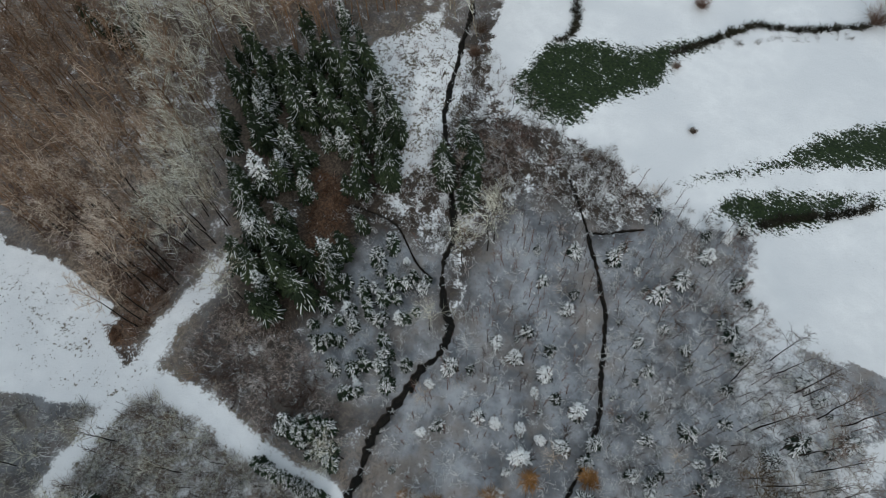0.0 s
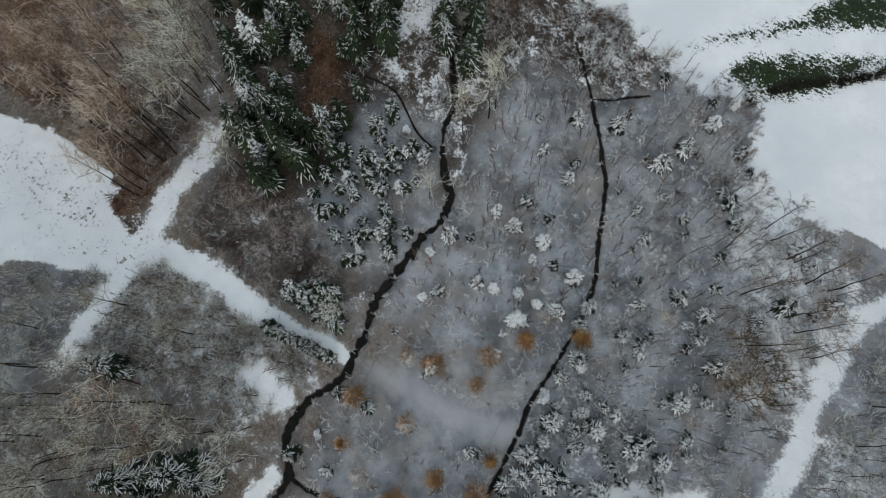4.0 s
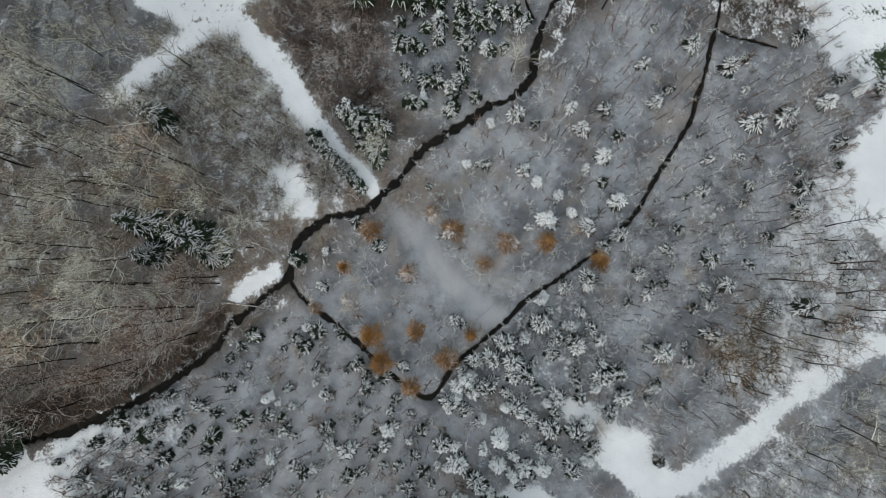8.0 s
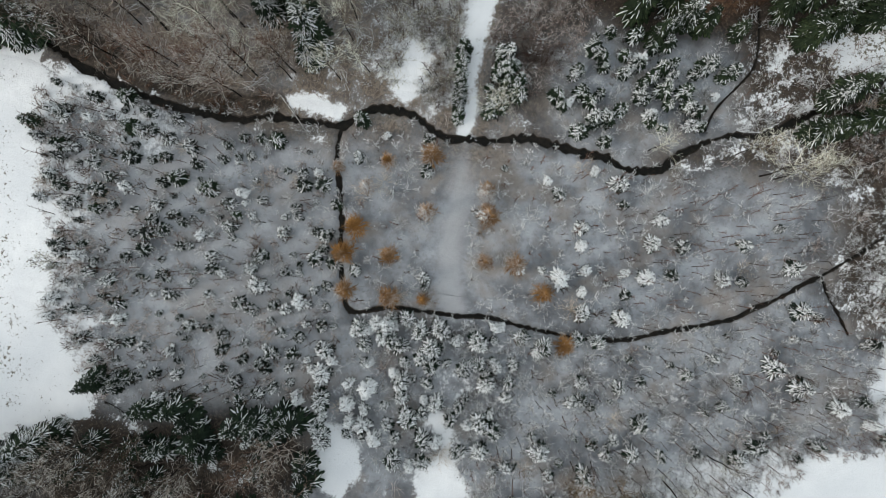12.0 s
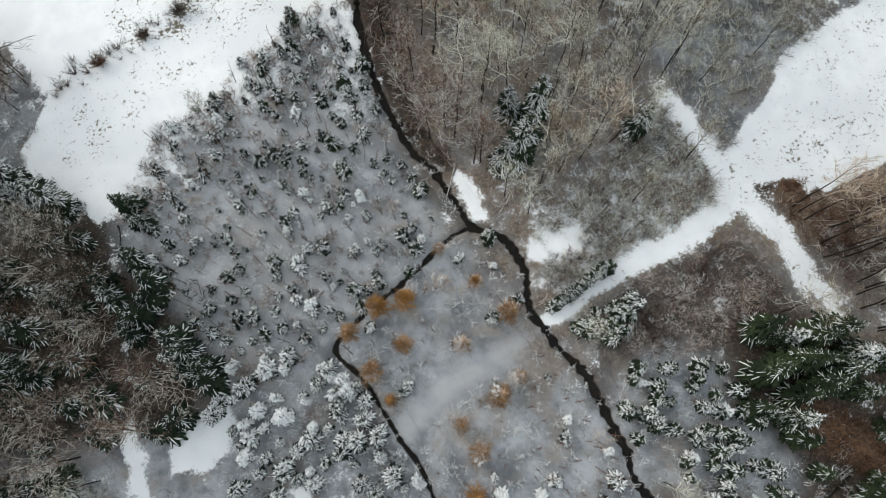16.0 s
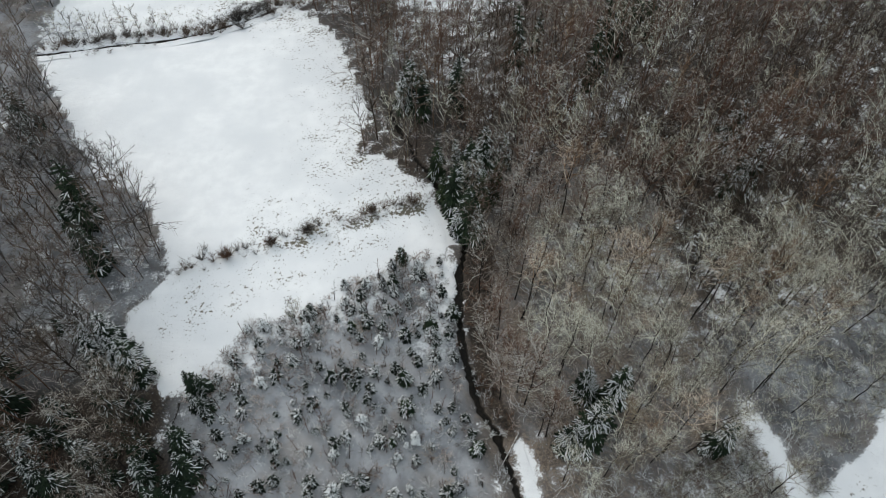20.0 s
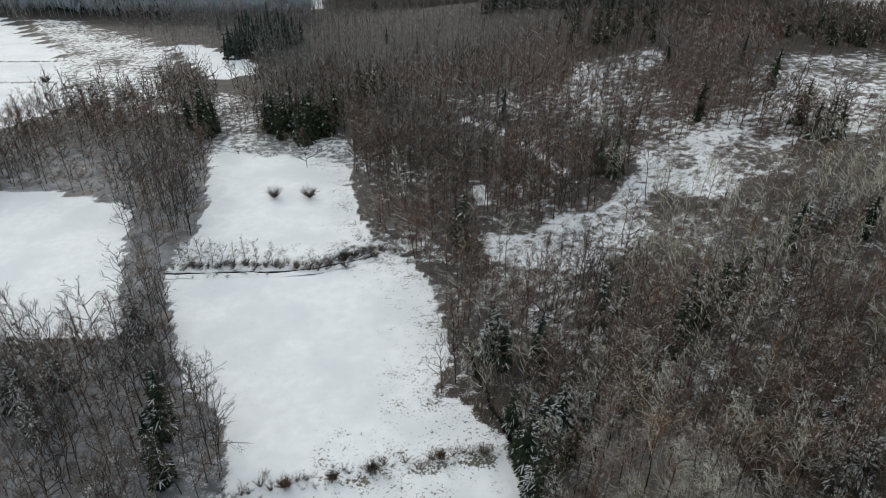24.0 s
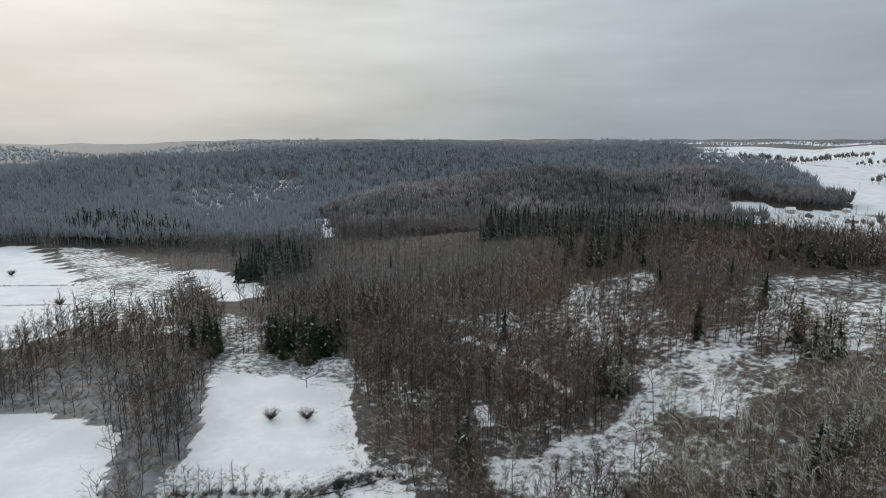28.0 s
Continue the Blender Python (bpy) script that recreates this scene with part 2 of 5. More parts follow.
M_TUFT = plant_material("snow_caught_grass", (0.06, 0.05, 0.042), (0.20, 0.175, 0.15), 0.72, 0.25, patch=0.09, frost=(0.80, 0.81, 0.82))
M_SAPLING = plant_material("sapling_twigs", (0.035, 0.026, 0.022), (0.09, 0.066, 0.055), -0.1, 0.4, tint=(0.14, 0.075, 0.055), patch=0.06, frost=(0.6, 0.6, 0.6))
M_SHRUB_RED = plant_material("red_brown_shrub", (0.058, 0.032, 0.025), (0.19, 0.112, 0.086), 0.27, 0.36, tint=(0.17, 0.125, 0.105), patch=0.06, frost=(0.64, 0.585, 0.55))
M_FAR = plant_material("far_twigs", (0.055, 0.042, 0.033), (0.18, 0.138, 0.105), 0.26, 0.35, tint=(0.13, 0.073, 0.052), patch=0.014, frost=(0.40, 0.39, 0.37))
M_TWIG_DARK = plant_material("dark_brown_twigs", (0.034, 0.025, 0.019), (0.125, 0.090, 0.064), 0.22, 0.34, tint=(0.13, 0.070, 0.046), patch=0.035, frost=(0.45, 0.43, 0.39))
# frosted twigs, with some distance haze painted into the paler base colour
M_FAR_B = plant_material("frosted_hazed_twigs", (0.12, 0.112, 0.102), (0.27, 0.255, 0.24), 0.2, 0.35, tint=(0.15, 0.10, 0.085), patch=0.010, frost=(0.48, 0.49, 0.50))
M_RIDGESPRUCE = plant_material("ridge_spruce_needles", (0.022, 0.036, 0.028), (0.055, 0.078, 0.062), -0.22, 0.2, break_up=1.3)
M_TWIG_ASH = plant_material("grey_twigs", (0.034, 0.030, 0.027), (0.12, 0.108, 0.097), 0.26, 0.35, tint=(0.12, 0.080, 0.055), patch=0.05, frost=(0.45, 0.46, 0.47))
# haze painted into the twig colours: paler and bluer with each step away
M_DISTANT = plant_material("hazed_distant_twigs", (0.12, 0.12, 0.122), (0.20, 0.198, 0.20), -0.3, 0.3, tint=(0.19, 0.158, 0.155), patch=0.008, frost=(0.40, 0.42, 0.44))
M_DISTANT_B = plant_material("hazed_remote_twigs", (0.21, 0.25, 0.27), (0.27, 0.31, 0.335), -0.3, 0.3, tint=(0.225, 0.255, 0.275), patch=0.004, frost=(0.30, 0.34, 0.36))
M_DISTANT_C = plant_material("hazed_horizon_twigs", (0.28, 0.33, 0.36), (0.33, 0.38, 0.41), -0.3, 0.3, tint=(0.30, 0.35, 0.38), patch=0.003, frost=(0.34, 0.39, 0.42))

# ---- the plan: streams, tracks and open ground, in metres ----
STREAM_MAIN = [(69.3, -100.5), (59.2, -77.4), (54, -66.5), (47.5, -61), (39.8, -50.4), (35.9, -45.5), (33.3, -37.1), (28.2, -32.1),
               (24.3, -28), (23.9, -23), (25.1, -15), (25, -8.1), (23.2, -0.7), (21.3, 5), (21.4, 10.3), (24, 17.2), (22.5, 23.7),
               (17.9, 26.8), (18, 34.3), (16.9, 41), (14.3, 46.2), (14.2, 57.7), (15.3, 67), (16.5, 75), (20, 84), (17.5, 99),
               (11, 115), (7, 137)]
STREAM_SIDE = [(18.7, 26.9), (12.2, 26.5), (7.4, 24.1), (1.5, 22.5), (-4.3, 21), (-13.2, 18.2), (-12.2, 14), (-9.9, 8.8), (-8.9, -1.1),
               (-7.3, -8.9), (-7.9, -18.9), (-6.2, -28.5), (-3.2, -35), (0.1, -41.5), (3, -47.9), (7.6, -53.2), (11.7, -57.5),
               (14.3, -60.8), (18, -64.5), (24, -70)]
DITCH = [(14.3, -60.8), (11.3, -62.4), (8.3, -65.2), (5, -68)]
FIELD_DITCH = [(-90, 171.5), (-80, 171.8), (-68, 172.5), (-56, 172.2), (-46, 173.2), (-36, 176.8), (-27, 180.5), (-20, 185)]
RIVULET = [(57.4, -38.5), (47.9, -41.1), (42.7, -38.7), (37.6, -35.6), (33.2, -35)]
TRACK_MAIN = [(66, 12.4), (60.9, 9.2), (53.7, 8.5), (45, 8.1), (41, 7.8)]
TRACK_NARROW = [(43, 8), (38.5, 7.4), (33.1, 6.6), (22.6, 5.5)]
TRACK_SHADE = [(-50, 17.6), (-44, 40), (-42, 52)]
TRACK_FOOT = [(-25.7, -1.2), (-29, -4), (-33.5, -7)]
TRACK_RIDE = [(22.2, 5.6), (18.3, 4.4), (8.2, 3.5), (-2.2, 1.9), (-8.3, -0.6)]
TRACK_UP = [(66.7, 12.7), (68, 3.6), (69, -4.7), (69.5, -15.2)]
TRACK_LOW = [(66.3, 13.1), (65.2, 19.4), (65, 26.2), (64, 34)]
TRACK_RIGHT = [(-60, -75), (-48, -56), (-45, -48), (-45, -40), (-46.5, -32), (-47.7, -21), (-48, -13), (-47, -6), (-50, 0), (-51, 6.5), (-50, 17.6)]
FIELD_LEFT = [(150, 2), (109, 8.4), (96.5, 6.1), (85.4, 4.4), (79.2, 4.4), (76.5, 9.5), (70.3, 11.9), (67, 13), (67.4, 18.5), (79.7, 24.6), (87.3, 30.9), (109.5, 35.2), (150, 46)]
FIELD_B = [(-12, -79.2), (-15.1, -71), (-20, -63.4), (-23.8, -60.8), (-33.8, -64), (-42.2, -65), (-70, -80), (-60, -130), (-32.1, -94.6), (-20.4, -85)]
GREEN = [[(47.7, -83.2), (47.7, -97.4), (42.5, -104), (29, -108.9), (24.5, -114), (15.7, -122), (15.2, -118.1), (20.7, -109.3), (18.7, -102.7), (28.5, -87.5), (29.3, -81.5), (38.5, -78)],
         [(5.5, -79.3), (2.2, -85.3), (-9.2, -98.1), (-13.4, -108.8), (-23.9, -118.6), (-40, -130), (-42, -118), (-27.7, -107.4), (-15, -98.7), (-3.5, -88.9)],
         [(-2.5, -78), (-5.1, -85.4), (-29.7, -101.5), (-40, -108), (-41, -104), (-25.3, -95.8), (-20.5, -84.8), (-12.6, -79.2)]]
OPEN_NE = [(62.3, -102.9), (80, -160), (0, -210), (-90, -160), (-60, -100), (-30, -85), (-3, -74.5), (9.4, -77), (30.9, -79.5), (44.2, -77.8), (53.6, -85.1)]
OPEN_TOP = [(80.7, -71.1), (74.9, -90), (59.9, -85), (53.6, -69.6), (50.9, -53.5), (54, -49.7), (65, -61.8), (76.4, -61.8)]
FIELD_A = [(-87.7, 169.4), (-69.4, 169.4), (-48.2, 172.8), (-37.7, 176.3), (-17.6, 183.6), (-7.5, 172.8), (-0.1, 148), (1.5, 128), (-2.8, 115.2), (6.8, 109.5),
           (12.7, 97.5), (10, 95.1), (-9.8, 92.7), (-26.4, 89.7), (-41.5, 88), (-52.8, 109.4), (-63.7, 117.2), (-78, 148)]
STRIP = [(12.7, 99.9), (18.5, 83.4), (8.6, 85.1), (-3.9, 79.3), (-18.5, 73.1), (-27.6, 71.9), (-42.3, 57), (-51.4, 75.9), (-43.4, 85.9), (-32.8, 88.8), (-14.9, 92.2), (-1.2, 95)]
FIELD_BUSH = [(-107.5, 274.3), (-73.7, 271), (-44, 264.2), (-33.3, 218.2), (-26.6, 195.6), (-42.1, 179.9), (-68.4, 185.6), (-88.1, 191.6), (-90.7, 218.3)]
FIELD_C = [(-220, 240), (-181.7, 233.7), (-157.1, 231.1), (-121.6, 218.4), (-110.6, 183.8), (-90.6, 137.5), (-106.5, 136.3), (-122.9, 137.6), (-190, 140)]
FIELD_D = [(-425.4, 590.2), (-401.9, 595.6), (-290.5, 478.3), (-215.3, 346.6), (-225.4, 315.4), (-228.3, 306.7), (-380, 330)]
FIELD_E = [(-209.4, 497.6), (-186.3, 497.6), (-129.1, 441.2), (-126.2, 417.1), (-144.5, 402.2), (-174.1, 440.7)]
CLEARINGS = [[(14.4, 184), (23.2, 195.9), (35.8, 199.6), (56.4, 212), (77, 228), (83, 210), (73.3, 195.5), (50, 179.7), (32.2, 173.4), (21.3, 175)],
             [(89.6, 271.1), (107.3, 271), (124.5, 262), (148, 250), (139.9, 225.1), (113.8, 220), (92.6, 220), (82, 242.4)],
             [(154.6, 305.9), (169.1, 340), (207.1, 352), (250, 330), (215, 247.7), (170.3, 252), (155, 277.7)]]
VILLAGE = [(329.8, 740), (370, 735), (413, 728), (450, 735), (520, 790), (582, 870), (900, 1200), (900, 800), (403, 562), (372, 585), (355, 632), (324.6, 677.5)]
UPLAND = [(447, 1200), (902, 1953), (1500, 1894), (1100, 1182), (900, 1000), (582, 840), (524, 855), (588, 995), (609, 1137), (486, 1163)]
SNOW_PATCHES = [[(-32.1, -5.3), (-36.5, -10.5), (-46, -9.5), (-46.1, -4), (-38.7, -3.2)], [(36.5, 19.2), (34.2, 14.6), (26.6, 17), (27.8, 19.8), (31.9, 19.6)], [(20.8, 37.4), (22.6, 34.2), (21.6, 27.5), (19.6, 28), (19.8, 33.5), (19.5, 37.3)], [(-43.5, 14.2), (-34, 16.4), (-34, 11.9), (-39.2, 8.6), (-44.7, 9.9)], [(-36.3, -2.0), (-33.7, -6.9), (-39.4, -8.9), (-42.7, -8.4), (-45.1, -5.3), (-40.1, -1.9)]]
DARK_BANK = [(19.6, 38.1), (15.4, 44.6), (15.0, 53.7), (15.6, 69.4), (19.6, 84.5), (26.5, 82.0), (22.0, 69.2), (19.0, 51.3), (20.6, 41.3)]
SPRUCE_NW = [(104, -54), (86.5, -65.6), (76, -72), (64, -62), (56.5, -52), (51, -36), (46, -22), (48, -13), (56, -9.5), (66, -16), (89, -36.5)]
DEAD_GAP = [(70, -43), (60, -41), (52, -31), (51, -27), (58, -25)]
SPRUCE_S = [(52.8, -62.3), (45.5, -67.2), (34.9, -53.7), (39.7, -48.9)]
SPRUCE_W = [(-52, 61.1), (-45, 54.1), (-40.3, 44), (-33.7, 32), (-32.6, 20), (-42.2, 15.6), (-55.3, 20.3), (-95, 28.7), (-95, 60)]
PLANT = [(13.2, 26.6), (1.5, 22.5), (-13.2, 18.2), (-25.5, 14.7), (-33.6, 29.8), (-38, 55), (-28.5, 69.5), (-18.5, 71.5), (-3.9, 77.5), (8, 82.5), (14, 80), (12.5, 54.5)]
MEADOW = [(18.2, 26.8), (21.5, 5), (23.8, -24.7), (26, -44.3), (27, -58.9), (14, -60.1), (1.2, -42.3), (-5.9, -26.5), (-8.3, -1), (-12.9, 17.9), (1.5, 22.5)]
SNOWFIRS = [(-9.1, 7.6), (-9.2, -1.7), (-10.4, -12.7), (-16.8, -15.4), (-30.7, -12), (-36, -4.8), (-40, 5.4), (-37, 15), (-31, 24), (-25, 14.7), (-14.6, 15)]
MIXFIRS = [(47, -14.7), (46, -36), (36, -39), (31, -31), (27, -18), (28, -8), (38, -6)]
REDSHRUB = [(62, 4.7), (64, -8), (52, -12), (39.8, -9.5), (28, -3), (28, 3), (40.7, 5), (54.4, 5.8)]
EAST = [(-8, -2), (-9, -18), (-4, -34), (10, -57), (4, -76), (-10, -78), (-16, -66), (-24, -58), (-43, -56), (-44, -30), (-45, -5), (-34, 0), (-30, -12)]


WEDGE = [(-42, 57), (-51, 76), (-44, 86), (-54, 110), (-66, 118), (-80, 110), (-72, 75), (-56, 60)]
HILL_TRACKS = [([(52, 248), (45, 265), (35, 293), (13, 323)], 1.0), ([(17, 223), (15, 239)], 0.8), ([(98, 222), (88, 250)], 1.8), ([(108, 228), (112, 262)], 1.5)]
ROUGH_A = [(-222, 305), (-185, 242), (-121, 222), (-108, 270), (-118, 330), (-170, 335)]
WET_A = [(-108, 276), (-44, 268), (-40, 292), (-75, 300), (-112, 300)]
SLASH = [(-290, 480), (-216, 350), (-165, 340), (-185, 440), (-215, 500), (-330, 600), (-390, 600)]
BANK = [(70, 20), (64, 36), (52, 30), (44, 26), (30, 24), (26, 14), (27, 9), (45, 10), (60, 12)]
FAR_E = [(-51, -66), (-49, -40), (-51, -20), (-53, 5), (-58, 18), (-100, 22), (-100, -66)]
EDGE_E = [(-16, -66), (-24, -58), (-43, -57), (-43, -30), (-36, -28), (-28, -40), (-20, -50)]
LOWLAND = [(57, -36), (50, -52), (60, -90), (30, -80), (5, -78), (12, -62), (27, -58), (33, -40), (45, -36)]
HEDGE_LOW = [(-90, 168), (-68, 168), (-37, 174), (-16, 182), (-14, 190), (-28, 197), (-42, 182), (-68, 187), (-90, 194)]
HEDGE_STRIP = [(-44, 83), (-8, 90), (14, 95), (14, 101), (-8, 96), (-44, 91)]
FROST_SLOPE = [(-382, 871), (-306, 931), (-209, 950), (-190, 860), (-265, 758), (-320, 742)]
OPEN_SLOPE = [(-156, 655), (-118, 645), (-112, 700), (-122, 750), (-150, 750)]
HILL_OPEN = [(80, 385), (130, 380), (112, 285), (62, 275)]
DAMP = [(-141, 382), (-104, 353), (-92, 330), (-108, 300), (-123, 327)]
PATCHES = [[(-150, 2150), (-60, 2150), (-60, 2250), (-150, 2260)], [(-300, 2050), (-200, 2060), (-210, 2130), (-300, 2120)], [(600, 1900), (1500, 1800), (1700, 2300), (700, 2200)],
           [(100, 2700), (300, 2700), (300, 2850), (100, 2850)], [(900, 2600), (2100, 2500), (2200, 3000), (1000, 3000)]]


def sm(a, b, x):
    t = np.clip((x - a) / (b - a), 0, 1)
    return t * t * (3 - 2 * t)


def crest(x, y, pts, wide):
    """A ridge's bulge along a line of (x, y, height)."""
    best = np.zeros(np.shape(x))
    for (ax, ay, ah), (bx, by, bh) in zip(pts, pts[1:]):
        ux, uy = bx - ax, by - ay
        t = np.clip(((x - ax) * ux + (y - ay) * uy) / (ux * ux + uy * uy), 0, 1)
        d = np.hypot(x - ax - t * ux, y - ay - t * uy)
        best = np.maximum(best, (ah + (bh - ah) * t) * np.exp(-(d / wide) ** 2))
    return best


RIDGE_MID = [(-190, 700, 2), (-110, 760, 14), (-20, 800, 29), (60, 810, 39), (150, 820, 44), (330, 835, 40)]
RIDGE_LONG = [(-860, 1150, 6), (-760, 1080, 14), (-660, 1060, 40), (-560, 1050, 54), (-330, 1090, 65), (-80, 1180, 72), (250, 1250, 69), (520, 1330, 46)]


def height(x, y):
    """The lie of the land: valley floor, wooded hillside ahead, ridges and plateau far off."""
    x, y = np.asarray(x, float), np.asarray(y, float)
    r = np.hypot(x, y)
    foot = np.interp(y, [-400, 0, 120, 260, 420, 560, 760, 1200], [230, 150, 45, -5, -42, -125, -230, -520])
    z = 30 * sm(0, 1, (x - foot) / (260 - 100 * sm(320, 450, y))) * (1 - 0.5 * sm(150, 310, x) * sm(380, 470, y)) * sm(60, 240, y) * (1 - 0.8 * sm(520, 650, y) * (1 - sm(240, 380, x)))
    far = sm(1250, 1700, r)
    z = z * (1 - far) + np.maximum(crest(x, y, RIDGE_MID, 105), crest(x, y, RIDGE_LONG, 240)) * (1 - far) + 54 * far + 18 * sm(1700, 3000, r) - 30 * far * sm(0.30, 0.52, -x / np.maximum(y, 1.0)) * (y > 0)
    z = z + 18 * sm(760, 1300, y) * sm(330, 560, x) * (1 - far)
    z = z - 22 * np.exp(-((x + 0.62 * y - 250) / 240) ** 2) * sm(1300, 1600, r) * (1 - sm(2600, 3800, r))
    und = np.sin(x / 210 + 1.3) * np.cos(y / 260 + 0.4) + 0.6 * np.sin(x / 97 + y / 131) + 0.5 * np.cos(x / 61 - y / 83 + 2)
    return z + und * (0.35 + 2.6 * sm(450, 900, r) + 3.0 * sm(1500, 2400, r))


def away(x, y, pts, closed=False):
    """Distance from points to a polyline."""
    d = np.full(np.shape(x), 1e9)
    pts = list(pts) + ([pts[0]] if closed else [])
    for (ax, ay), (bx, by) in zip(pts, pts[1:]):
        ux, uy = bx - ax, by - ay
        t = np.clip(((x - ax) * ux + (y - ay) * uy) / (ux * ux + uy * uy), 0, 1)
        d = np.minimum(d, np.hypot(x - ax - t * ux, y - ay - t * uy))
    return d


def inside(x, y, pts):
    """Signed distance to a polygon's border: positive inside."""
    odd = np.zeros(np.shape(x), bool)
    for (ax, ay), (bx, by) in zip(pts, pts[1:] + pts[:1]):
        if ay != by:
            odd ^= ((ay > y) != (by > y)) & (x < (bx - ax) * (y - ay) / (by - ay) + ax)
    return np.where(odd, 1, -1) * away(x, y, pts, True)


def rounded(pts, passes=2):
    """A softly bending line through a coarse one (corner cutting)."""
    for _ in range(passes):
        out = [pts[0]]
        for (ax, ay), (bx, by) in zip(pts, pts[1:]):
            out += [(0.75 * ax + 0.25 * bx, 0.75 * ay + 0.25 * by), (0.25 * ax + 0.75 * bx, 0.25 * ay + 0.75 * by)]
        pts = out + [pts[-1]]
    return pts


def wobble(x, y, size, seed=0.0):
    return (np.sin(x / size + seed) * np.cos(y / size * 1.3 + 2 * seed) + np.sin((x + 1.7 * y) / size * 0.63 + 3 + seed) * 0.8) / 1.8


STREAMS = [(STREAM_MAIN, 0.64), (STREAM_SIDE, 0.36), (DITCH, 0.3), (RIVULET, 0.12), (FIELD_DITCH, 0.4)]
TRACKS = [(TRACK_MAIN, 2.3), (TRACK_UP, 1.8), (TRACK_LOW, 1.6), (TRACK_RIGHT, 1.15), (TRACK_NARROW, 0.75), (TRACK_FOOT, 0.5)]
FIELDS = [FIELD_LEFT, UPLAND, FIELD_B, OPEN_NE, OPEN_TOP, FIELD_A, STRIP, FIELD_BUSH, FIELD_C, FIELD_D, FIELD_E]


def bed(x, y):
    """How deep the stream beds are cut."""
    d = np.zeros(np.shape(x))
    near = (np.abs(x) < 130) & (y > -120) & (y < 300)
    for pts, w in STREAMS:
        e = away(x[near], y[near], rounded(pts))
        d[near] = np.maximum(d[near], 0.9 * (1 - sm(w + 1.0, w + 2.6, e)))
    return d


# ---- meshes from arrays ----
def mesh_from(name, v, f, mats, smooth=False):
    me = bpy.data.meshes.new(name)
    v, f = np.asarray(v, np.float32), np.asarray(f, np.int32)
    k = f.shape[1]
    me.vertices.add(len(v)); me.vertices.foreach_set("co", v.ravel())
    me.loops.add(f.size); me.loops.foreach_set("vertex_index", f.ravel())
    me.polygons.add(len(f)); me.polygons.foreach_set("loop_start", np.arange(0, f.size, k, dtype=np.int32))
    for m in mats if isinstance(mats, (list, tuple)) else [mats]:
        me.materials.append(m)
    me.update(calc_edges=True)
    me.polygons.foreach_set("use_smooth", np.full(len(f), smooth))
    return me


def relief(x, y):
    """The snow surface before the stream beds are cut."""
    return height(x, y) + 0.10 * wobble(x, y, 2.3) + 0.12 * wobble(x, y, 5.1, 1.0)


RUSTY = [(88, -2), (80, -8), (72, -2), (71.5, 4), (73, 9), (77, 10), (80, 5), (88, 3.5)]
THICKETS = [[(48, -70), (36, -78), (33, -66), (37, -56), (45, -57)], [(29, -76), (20, -82), (13, -76), (10, -68), (22, -62)]]


